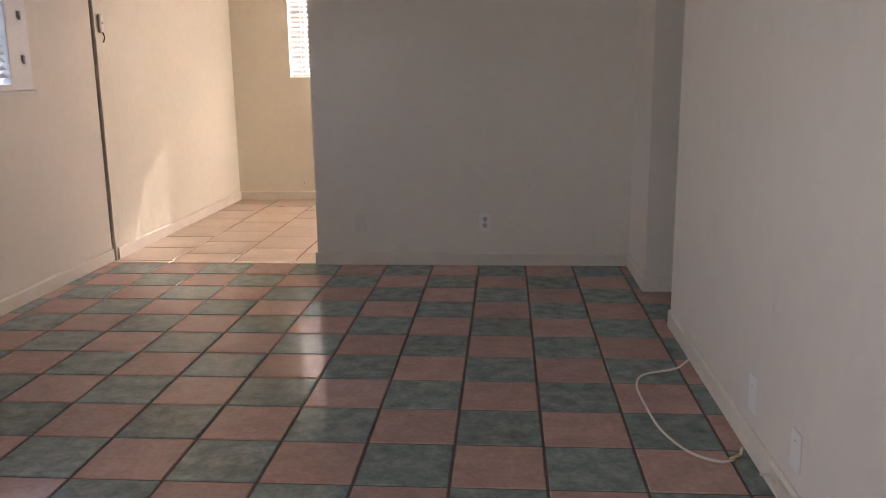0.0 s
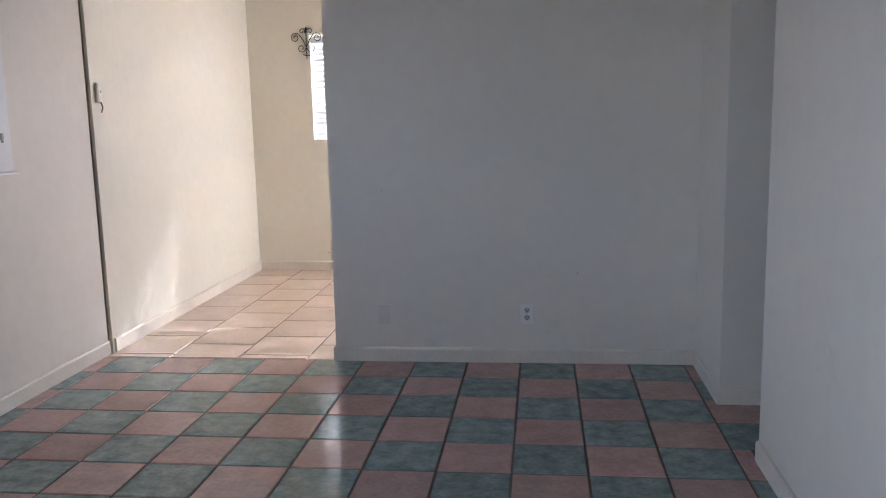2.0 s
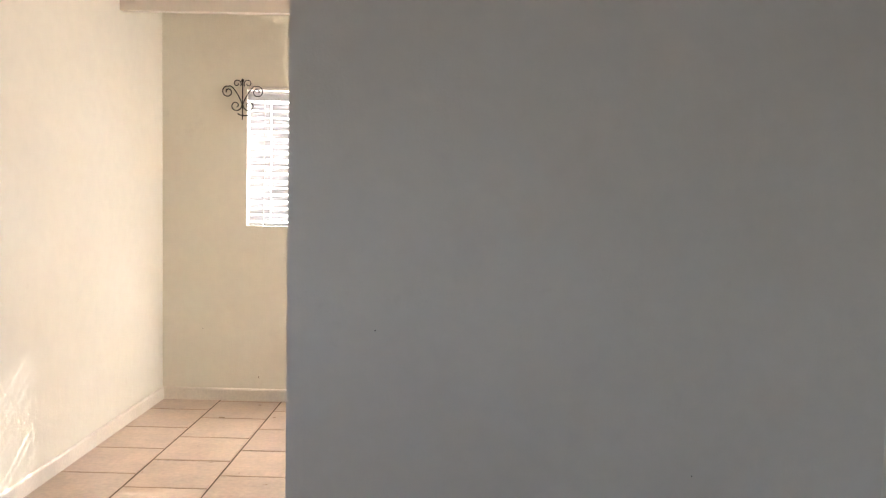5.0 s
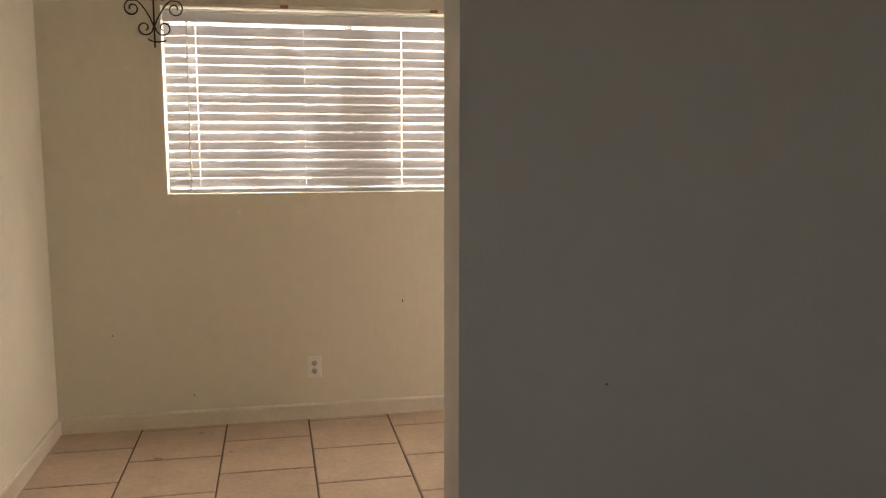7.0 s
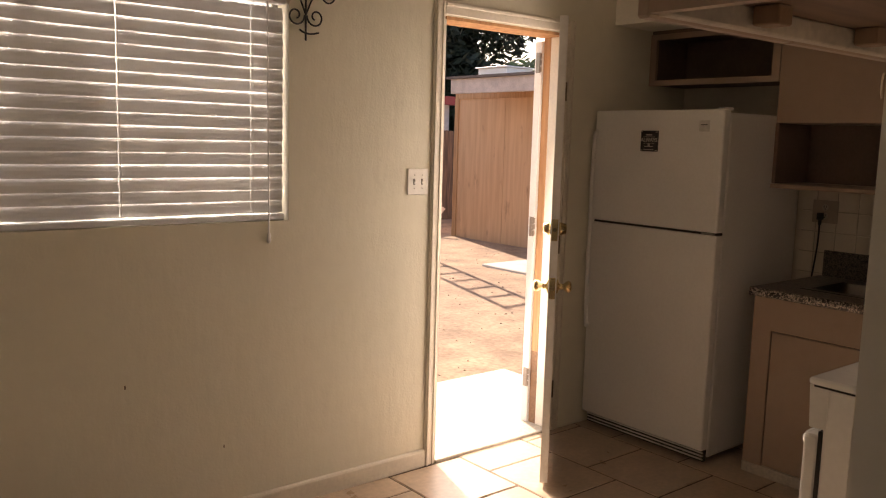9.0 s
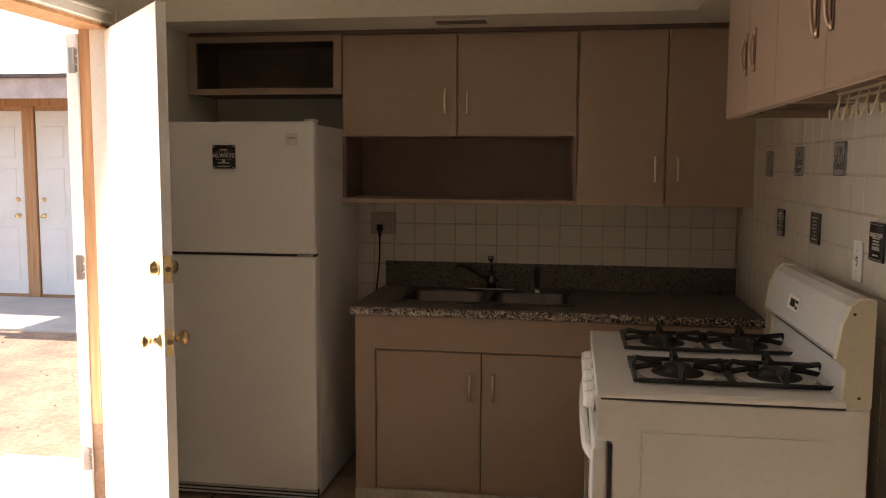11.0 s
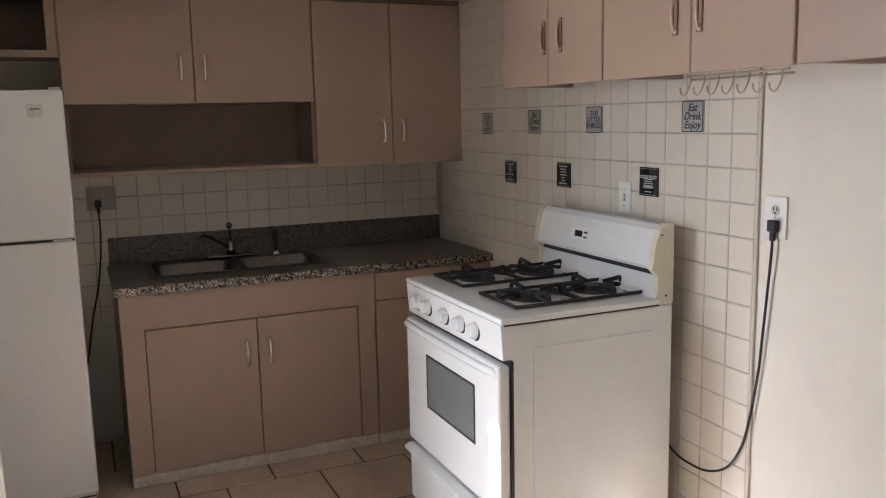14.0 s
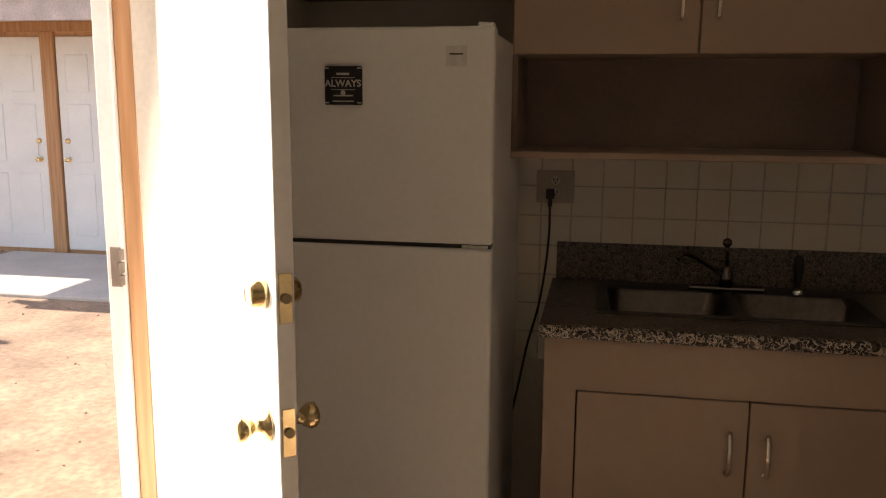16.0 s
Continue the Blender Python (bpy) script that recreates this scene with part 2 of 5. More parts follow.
thin(BLIND, (0.80, 0.81, 0.84), 0.115)
DIRT = mat("dry_dirt", (0.43, 0.285, 0.19), 0.95, vary=0.20, scale=2.6, fine=26, bump=1.0, bump_scale=24, stain=0.25)
CONC = mat("pale_concrete", (0.62, 0.57, 0.51), 0.85, vary=0.08, scale=2, bump=0.3, bump_scale=60, stain=0.3)
STONE = mat("pebbles", (0.52, 0.37, 0.26), 0.9, vary=0.2, piece=0.3)
LEAF = mat("pine_needles", (0.045, 0.06, 0.035), 0.7, vary=0.3, scale=2, bump=0)
LEAF2 = mat("green_leaves", (0.13, 0.17, 0.05), 0.6, vary=0.3, scale=3, bump=0)
BARK = mat("bark", (0.12, 0.085, 0.06), 0.9, vary=0.2, bump=0.6, bump_scale=30)
ROOFM = mat("roof_felt", (0.16, 0.13, 0.12), 0.9, vary=0.15, bump=0.3)
PEEL = mat("peeling_pale_paint", (0.62, 0.52, 0.48), 0.7, vary=0.12, scale=7, bump=0.3, stain=0.5)
REDP = mat("red_paint", (0.42, 0.05, 0.045), 0.5)
INK = mat("black_print", (0.02, 0.019, 0.019), 0.4, vary=0.1, bump=0)
PALEINK = mat("pale_print", (0.55, 0.54, 0.50), 0.5, vary=0.05, bump=0)
DECO = mat("grey_ceramic", (0.46, 0.445, 0.42), 0.25, vary=0.05, bump=0.02)
DECOB = mat("black_ceramic", (0.025, 0.024, 0.026), 0.25, vary=0.1, bump=0.02)
LCD = mat("dark_display", (0.03, 0.035, 0.03), 0.1, bump=0)
STUCCO = mat("outside_stucco", (0.62, 0.54, 0.44), 0.9, vary=0.06, bump=0.5, bump_scale=60)
glass = bpy.data.materials.new("window_glass")
glass.use_nodes = True
gb = glass.node_tree.nodes["Principled BSDF"]
gb.inputs["Roughness"].default_value = 0.02
gb.inputs["Transmission Weight"].default_value = 1.0
gb.inputs["Base Color"].default_value = (0.95, 0.97, 0.96, 1)


# ---- mesh helpers ----
def bx(bm, x0, x1, y0, y1, z0, z1, bev=0.0, seg=1):
    m = Matrix.Translation(((x0 + x1) / 2, (y0 + y1) / 2, (z0 + z1) / 2)) @ Matrix.Diagonal((abs(x1 - x0), abs(y1 - y0), abs(z1 - z0), 1))
    made = bmesh.ops.create_cube(bm, size=1.0, matrix=m)
    if bev:
        es = list({e for v in made["verts"] for e in v.link_edges})
        bmesh.ops.bevel(bm, geom=es, offset=bev, segments=seg, affect="EDGES", profile=0.5)
    return bm


def box(*a, **k):
    return bx(bmesh.new(), *a, **k)


def cyl(bm, p0, p1, r, r2=None, seg=16):
    p0, p1 = Vector(p0), Vector(p1)
    d = p1 - p0
    m = Matrix.Translation((p0 + p1) / 2) @ d.to_track_quat("Z", "Y").to_matrix().to_4x4()
    bmesh.ops.create_cone(bm, cap_ends=True, segments=seg, radius1=r, radius2=r if r2 is None else r2, depth=d.length, matrix=m)
    return bm


def tube(bm, pts, r, seg=8):
    """A round bar along a line of points."""
    pts = [Vector(p) for p in pts]
    rings = []
    up = Vector((0.13, 0.31, 0.94)).normalized()
    for i, p in enumerate(pts):
        d = (pts[min(i + 1, len(pts) - 1)] - pts[max(i - 1, 0)]).normalized()
        a = d.cross(up).normalized()
        b = d.cross(a).normalized()
        rings.append([bm.verts.new(p + r * (math.cos(2 * math.pi * k / seg) * a + math.sin(2 * math.pi * k / seg) * b)) for k in range(seg)])
    for q, s in zip(rings, rings[1:]):
        for k in range(seg):
            bm.faces.new((q[k], q[(k + 1) % seg], s[(k + 1) % seg], s[k]))
    bm.faces.new(rings[0][::-1])
    bm.faces.new(rings[-1])
    return bm


def smooth_line(pts, n=6):
    """Catmull-Rom through the points."""
    P = [Vector(p) for p in pts]
    P = [2 * P[0] - P[1]] + P + [2 * P[-1] - P[-2]]
    out = []
    for i in range(1, len(P) - 2):
        for k in range(n):
            t = k / n
            a, b, c, d = P[i - 1], P[i], P[i + 1], P[i + 2]
            out.append(0.5 * (2 * b + (c - a) * t + (2 * a - 5 * b + 4 * c - d) * t * t + (3 * b - a - 3 * c + d) * t ** 3))
    out.append(P[-2])
    return out


def prism(bm, outline, axis, a, b):
    """A side outline (two coordinates) drawn out along an axis from a to b."""
    def at(p, s):
        return Vector((s, p[0], p[1])) if axis == "x" else Vector((p[0], s, p[1])) if axis == "y" else Vector((p[0], p[1], s))
    A = [bm.verts.new(at(p, a)) for p in outline]
    B = [bm.verts.new(at(p, b)) for p in outline]
    n = len(A)
    for i in range(n):
        bm.faces.new((A[i], A[(i + 1) % n], B[(i + 1) % n], B[i]))
    bm.faces.new(A[::-1])
    bm.faces.new(B)
    bmesh.ops.recalc_face_normals(bm, faces=bm.faces[:])
    return bm


def link(name, bm, material, smooth=False):
    me = bpy.data.meshes.new(name)
    bmesh.ops.recalc_face_normals(bm, faces=bm.faces[:])
    if smooth:
        for f in bm.faces:
            f.smooth = True
    bm.to_mesh(me)
    bm.free()
    me.materials.append(material)
    return new(name, me)


def base_of(ob):
    while ob.parent:
        ob = ob.parent
    return ob


def part(name, bm, material, parent, label="", smooth=False):
    bmesh.ops.translate(bm, vec=-base_of(parent).location, verts=bm.verts[:])
    ob = link(name, bm, material, smooth)
    ob.parent = parent
    return tagged(ob, label)


def thing(name, loc, label, category, group="", kind=""):
    ob = new(name)
    ob.empty_display_size = 0.1
    ob.location = loc
    return tagged(ob, label, category, group, kind)


def structure(name, bm, material, label, category):
    return tagged(link(name, bm, material), label, category, "", "structure")


def shared(name, me, parent, loc, rot=0.0):
    ob = new(name, me)
    ob.parent = parent
    ob.location = loc
    ob.rotation_euler.z = rot
    return ob


def wall(axis, a0, a1, t0, t1, z0, z1, holes=()):
    """A wall along x or y from a0 to a1, thick from t0 to t1, with openings (from, to, bottom, top)."""
    bm = bmesh.new()
    cuts = sorted({a0, a1, *[h[0] for h in holes], *[h[1] for h in holes]})
    for p, q in zip(cuts, cuts[1:]):
        gaps = sorted((h[2], h[3]) for h in holes if h[0] <= p + 1e-6 and h[1] >= q - 1e-6)
        z = z0
        for g0, g1 in gaps + [(z1, z1)]:
            if g0 > z + 1e-6:
                if axis == "x":
                    bx(bm, p, q, t0, t1, z, g0)
                else:
                    bx(bm, t0, t1, p, q, z, g0)
            z = g1
    return bm


def text_mesh(body, size, spacing=1.0):
    cu = bpy.data.curves.new("lettering", "FONT")
    cu.body, cu.size, cu.align_x, cu.align_y, cu.extrude = body, size, "CENTER", "CENTER", 0.0004
    cu.space_line, cu.offset = spacing, 0.0006
    cu.shear = 0.3 if body[1].islower() else 0.0
    ob = new("lettering", cu)
    me = bpy.data.meshes.new_from_object(ob.evaluated_get(bpy.context.evaluated_depsgraph_get()))
    bpy.data.objects.remove(ob)
    bm = bmesh.new()
    bm.from_mesh(me)
    return bm


# ---- the shell ----
XW, XD, XE = -1.345, -1.331, 3.76     # living west wall, dining west wall, east wall
YN, YS, YP, YL, XP = 2.860, -7.0, 0.12, -0.022, 0.116      # north and south wall, partition's north and south face, its end
ZC = 2.75
DOOR = (1.905, 2.715, 0.0, 2.12)
WIN = (-0.752, 1.117, 1.218, 2.15)
LWIN = (-2.15, -0.70, 1.18, 2.1)
ADDED_WIN = (-5.95, -4.75, 0.9, 2.1)

structure("floor_slab", box(-1.6, 4.2, -7.15, 3.0, -0.25, -0.012), GROUT, "dark grout and slab under the floor tiles", "floor")
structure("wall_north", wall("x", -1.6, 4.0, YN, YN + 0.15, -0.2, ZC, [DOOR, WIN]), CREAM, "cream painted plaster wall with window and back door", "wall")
structure("wall_east", wall("y", YP, YN, XE, XE + 0.15, -0.2, ZC), PAINT, "cream painted kitchen wall behind the cabinets", "wall")
structure("wall_west_living", wall("y", -7.15, 0.05, XW - 0.15, XW, -0.2, ZC, [LWIN, ADDED_WIN]), PAINT, "cream painted living room wall with two windows, one of them added", "wall")
structure("wall_west_dining", wall("y", 0.078, YN, XW - 0.15, XD, -0.2, ZC), CREAM, "cream painted dining room wall, warm light in its tint", "wall")
# The exposed edge's brown also holds the joint's shadow line
structure("wall_edge_strip", box(XW - 0.15, XD - 0.020, 0.05, 0.078, -0.01, 2.225), mat("exposed_edge_shadow", (0.24, 0.17, 0.11), 0.8, vary=0.2, scale=9), "dark exposed edge between two wall panels, shadow line in its colour", "trim")
structure("partition_wall", wall("x", XP, XE + 0.15, YL, YP, -0.01, ZC), PAINT, "cream painted partition between living room and kitchen", "wall")
structure("header", box(XW - 0.15, XP, YL, YP, 2.225, ZC), PAINT, "painted header above the wide opening", "wall")
structure("closet_wall", wall("y", -0.666, YL, 2.172, 2.29, -0.01, ZC), PAINT, "short painted return wall beside the hallway", "wall")
structure("hall_wall_north", wall("x", 2.29, 4.1, -0.666, -0.54, -0.01, ZC), PAINT, "painted hallway wall", "wall")
structure("wall_east_living", wall("y", -7.15, -1.333, 2.191, 2.34, -0.2, ZC), PAINT, "cream painted living room wall with cover plates", "wall")
structure("hall_wall_south", wall("x", 2.34, 4.1, -1.46, -1.333, -0.01, ZC), PAINT, "painted hallway wall", "wall")
structure("hall_wall_end", wall("y", -1.45, -0.53, 4.1, 4.2, -0.2, ZC), PAINT, "painted end wall of the hallway", "wall")
structure("wall_south", wall("x", -1.6, 2.33, YS - 0.15, YS, -0.2, ZC), PAINT, "cream painted front wall", "wall")
structure("ceiling", box(-1.6, 4.2, -7.15, 3.0, ZC, ZC + 0.12), CEIL, "plain cream painted ceiling", "ceiling")
structure("ceiling_beam", box(XD, 3.096, 2.141, 2.20, 2.515, ZC), PAINT, "painted beam under the dining ceiling", "ceiling beam")
structure("roof", box(-2.2, 4.6, -7.6, 3.32, 2.90, 3.0), ROOFM, "flat roof with overhanging eave", "roof")
structure("eave", box(-2.2, 4.6, 3.0, 3.32, 2.46, 2.90), STUCCO, "boxed eave over the back wall", "eave")
sof = box(3.096, XE, YP, YN, 2.2, ZC)
bx(sof, 0.235, 3.096, YP, 0.449, 2.2, ZC)
structure("soffit", sof, CEIL, "cream soffit above the kitchen cabinets", "soffit")


def baseboard(name, axis, a0, a1, t, out, h=0.085):
    """Board with a rounded top; out is the side it stands out to."""
    d = 0.013 * out
    line = [(t, 0.0), (t + d, 0.0), (t + d, h - 0.012), (t + d * 0.75, h - 0.004), (t + d * 0.3, h), (t, h)]
    return structure(name, prism(bmesh.new(), line, "y" if axis == "y" else "x", a0, a1), TRIM, "cream painted wooden baseboard", "baseboard")


baseboard("baseboard", "y", -6.99, 0.05, XW + 0.001, 1)
baseboard("baseboard", "y", 0.10, YN - 0.001, XD + 0.001, 1)
baseboard("baseboard", "x", XD + 0.015, 1.843, YN - 0.001, -1)
baseboard("baseboard", "x", XP - 0.013, 2.170, YL - 0.001, -1)
baseboard("baseboard", "y", -0.664, YL - 0.016, 2.171, -1)
baseboard("baseboard", "y", -6.99, -1.335, 2.190, -1)
baseboard("baseboard", "x", 2.16, 4.09, -0.667, -1)
baseboard("baseboard", "x", XP + 0.001, 1.281, YP + 0.001, 1)


# ---- the back doorway ----
def casing(name, x0, x1, z0, z1, flat):
    bm = box(x0, x1, YN - 0.012, YN + 0.001, z0, z1, bev=0.003)
    if flat == "v":
        bx(bm, x0 + 0.006, x0 + 0.022, YN - 0.020, YN - 0.010, z0, z1, bev=0.003)
        bx(bm, x1 - 0.016, x1 - 0.008, YN - 0.017, YN - 0.010, z0, z1, bev=0.002)
    else:
        bx(bm, x0, x1, YN - 0.020, YN - 0.010, z1 - 0.022, z1 - 0.006, bev=0.003)
    return bm


frame_1 = thing("door_frame", (2.3, YN, 0), "cream painted door frame with bare wood jamb", "door frame", kind="structure")
part("casing", casing("c", 1.844, 1.903, 0, 2.185, "v"), TRIM, frame_1)
part("casing", casing("c", 2.718, 2.776, 0, 2.185, "v"), TRIM, frame_1)
part("casing", casing("c", 1.903, 2.718, 2.125, 2.185, "h"), TRIM, frame_1)
part("jamb", box(1.9055, 1.918, YN - 0.001, YN + 0.15, 0.0, 2.105), TRIM, frame_1)
part("jamb", box(2.701, 2.7145, YN - 0.001, YN + 0.092, 0.0, 2.105), TRIM, frame_1)
part("jamb", box(2.697, 2.7145, YN + 0.092, YN + 0.14, 0.42, 2.105, bev=0.002), WOODJ, frame_1, "bare orange wood strip on the jamb")
part("jamb", box(2.699, 2.7145, YN + 0.092, YN + 0.14, 0.0, 0.42), mat("scuffed_brown", (0.30, 0.17, 0.10), 0.7, vary=0.2), frame_1, "scuffed brown lower jamb")
part("jamb", box(1.918, 2.701, YN - 0.001, YN + 0.15, 2.105, 2.1195), WOODJ, frame_1, "bare wood head jamb")
part("threshold", box(1.918, 2.70, YN - 0.01, YN + 0.17, -0.01, 0.014, bev=0.004), mat("worn_metal_sill", (0.52, 0.47, 0.40), 0.5, 0.3, vary=0.15), frame_1, "worn metal door sill")
sec = part("outer_frame", box(2.682, 2.712, YN + 0.142, YN + 0.19, 0.0, 2.09, bev=0.003), DOORW, frame_1, "white metal outer frame with hinge knuckles")
for z in (0.22, 1.06, 1.93):
    hb = bmesh.new()
    for k in range(3):
        cyl(hb, (2.678, YN + 0.146, z + 0.034 * k), (2.678, YN + 0.146, z + 0.034 * k + 0.027), 0.009, seg=10)
    bx(hb, 2.6775, 2.6815, YN + 0.146, YN + 0.175, z - 0.005, z + 0.10)
    part("hinge", hb, mat("worn_hinge", (0.35, 0.30, 0.26), 0.4, 0.8), sec)

DL = thing("back_door", (2.7125, YN + 0.015, 0), "white painted back door standing half open with brass knobs", "door")
HX, HY = 2.7125, YN + 0.015
DW = 0.785
leaf = part("door_leaf", box(HX - DW, HX - 0.014, HY - 0.018, HY + 0.018, 0.022, 2.098, bev=0.002), DOORW, DL)
for z0, label in ((0.855, "knob"), (1.115, "deadbolt")):
    part("edge_plate", box(HX - DW - 0.0025, HX - DW + 0.001, HY - 0.013, HY + 0.013, z0 + 0.02, z0 + 0.115, bev=0.001), BRASS, leaf, "brass latch plate")
    b = cyl(bmesh.new(), (HX - DW - 0.008, HY, z0 + 0.068), (HX - DW + 0.001, HY, z0 + 0.068), 0.0095, seg=14)
    part("latch_bolt", b, mat("dark_brass", (0.25, 0.19, 0.11), 0.35, 1.0), leaf)


def lathe(bm, base, axis, prof, seg=20):
    """Turn a profile of (distance, radius) about an axis from a base point."""
    base, axis = Vector(base), Vector(axis).normalized()
    a = axis.orthogonal().normalized()
    b = axis.cross(a)
    rings = [[bm.verts.new(base + axis * d + r * (math.cos(2 * math.pi * k / seg) * a + math.sin(2 * math.pi * k / seg) * b)) for k in range(seg)] for d, r in prof]
    for q, s in zip(rings, rings[1:]):
        for k in range(seg):
            bm.faces.new((q[k], q[(k + 1) % seg], s[(k + 1) % seg], s[k]))
    bm.faces.new(rings[0][::-1])
    bm.faces.new(rings[-1])
    return bm


KNOB = [(0, 0.033), (0.006, 0.032), (0.012, 0.016), (0.030, 0.012), (0.038, 0.020), (0.050, 0.027), (0.062, 0.025), (0.068, 0.014)]
BOLT = [(0, 0.030), (0.010, 0.029), (0.030, 0.023), (0.034, 0.018)]
for side in (1, -1):
    yy = HY + side * 0.0175
    part("knob", lathe(bmesh.new(), (HX - DW + 0.062, yy, 0.923), (0, side, 0), KNOB), BRASS, leaf, "polished brass door knob", True)
    part("deadbolt", lathe(bmesh.new(), (HX - DW + 0.062, yy, 1.183), (0, side, 0), BOLT), BRASS, leaf, "brass deadbolt cylinder", True)
for z in (0.19, 0.98, 1.78):
    hb = box(HX - 0.03, HX - 0.012, HY - 0.0215, HY - 0.0175, z, z + 0.09, bev=0.001)
    cyl(hb, (HX - 0.006, HY - 0.022, z - 0.003), (HX - 0.006, HY - 0.022, z + 0.093), 0.0075, seg=10)
    part("hinge", hb, mat("painted_hinge", (0.30, 0.24, 0.17), 0.45, 0.7, vary=0.2), DL, "tarnished brass hinge")
DL.rotation_euler.z = radians(43.0)


# ---- dining window with blind ----
def window(name, x0, x1, z0, z1, y, label):
    w = thing(name, ((x0 + x1) / 2, y, z0), label, "window", kind="structure")
    fr = bmesh.new()
    for a in ((x0, x0 + 0.03, z0, z1), (x1 - 0.03, x1, z0, z1), (x0 + 0.03, x1 - 0.03, z0, z0 + 0.03), (x0 + 0.03, x1 - 0.03, z1 - 0.03, z1)):
        bx(fr, a[0], a[1], y, y + 0.05, a[2], a[3])
    xm = (x0 + x1) / 2
    bx(fr, xm - 0.02, xm + 0.02, y + 0.005, y + 0.045, z0 + 0.03, z1 - 0.03)
    part("window_frame", fr, mat("aluminium_frame", (0.55, 0.53, 0.50), 0.45, 0.6), w)
    for a, b in ((x0 + 0.03, xm - 0.02), (xm + 0.02, x1 - 0.03)):
        p = part("pane", box(a, b, y + 0.023, y + 0.027, z0 + 0.03, z1 - 0.03), glass, w)
        p.visible_shadow = False
    return w


window("window_1", WIN[0] + 0.002, WIN[1] - 0.002, WIN[2] + 0.002, WIN[3] - 0.002, YN + 0.09, "sliding aluminium window behind a blind")
BL = thing("window_blind", (0.1825, YN + 0.035, WIN[2]), "white horizontal slatted blind, lowered and half closed", "blind")
part("headrail", box(-0.745, 1.11, YN + 0.008, YN + 0.065, 2.076, 2.125, bev=0.004), BLIND, BL)
part("bottom_rail", box(-0.74, 1.105, YN + 0.010, YN + 0.060, 1.222, 1.245, bev=0.005), BLIND, BL)
sl = bmesh.new()
prof = [(-0.025, 0.0), (-0.0125, 0.0028), (0.0, 0.0038), (0.0125, 0.0028), (0.025, 0.0), (0.025, -0.0022), (0.0125, 0.0006), (0.0, 0.0016), (-0.0125, 0.0006), (-0.025, -0.0022)]
cuts = [-0.923, -0.7725, -0.2375, 0.2695, 0.7825, 0.923]
for a, b in zip(cuts, cuts[1:]):
    prism(sl, prof, "x", a + 0.001, b - 0.001)
slat_me = bpy.data.meshes.new("slat")
bmesh.ops.recalc_face_normals(sl, faces=sl.faces[:])
sl.to_mesh(slat_me)
sl.free()
slat_me.materials.append(BLIND)
SLAT_TILT = 79.5
for k in range(17):
    s = shared("slat", slat_me, BL, (0, 0, 0.058 + 0.0475 * k + 0.0015 * math.sin(k * 2.1)))
    s.rotation_euler = (radians(SLAT_TILT + 2.6 * math.sin(k * 1.7)), radians(0.12 * math.sin(k)), 0)
for x in (-0.59, -0.055, 0.452, 0.965):
    part("ladder_cord", cyl(bmesh.new(), (x, YN + 0.010, 1.235), (x, YN + 0.008, 2.09), 0.0011, seg=6), BLIND, BL)
    part("ladder_cord", cyl(bmesh.new(), (x, YN + 0.060, 1.235), (x, YN + 0.060, 2.09), 0.0016, seg=6), BLIND, BL)
part("tilt_wand", cyl(bmesh.new(), (-0.635, YN + 0.001, 1.225), (-0.63, YN + 0.004, 2.08), 0.0045, seg=8), PLASTIC, BL, "clear grey tilt wand")
pc = cyl(bmesh.new(), (1.025, YN - 0.006, 1.17), (1.02, YN - 0.003, 2.08), 0.0034, seg=6)
lathe(pc, (1.025, YN - 0.006, 1.13), (0, 0, 1), [(0, 0.005), (0.012, 0.009), (0.035, 0.007), (0.05, 0.002)], 10)
part("pull_cord", pc, BLIND, BL, "white pull cord with a tassel")
rod = thing("curtain_rod", (0.155, YN - 0.004, 2.16), "thin white curtain rod above the blind", "curtain rod")
part("rod", box(-0.72, 1.06, YN - 0.012, YN - 0.001, 2.158, 2.170, bev=0.003), TRIM, rod)
for x in (-0.15, 0.62):
    part("bracket", box(x - 0.02, x + 0.02, YN - 0.016, YN - 0.0, 2.150, 2.166, bev=0.002), mat("rust", (0.33, 0.20, 0.10), 0.7), rod)


def scroll(cx, cz, r0, turns, start, sense, y):
    n = 26
    pts = []
    for k in range(n + 1):
        t = k / n
        a = start + sense * turns * 2 * math.pi * t
        r = r0 * (1 - 0.72 * t)
        pts.append((cx + r * math.cos(a), y, cz + r * math.sin(a)))
    return pts


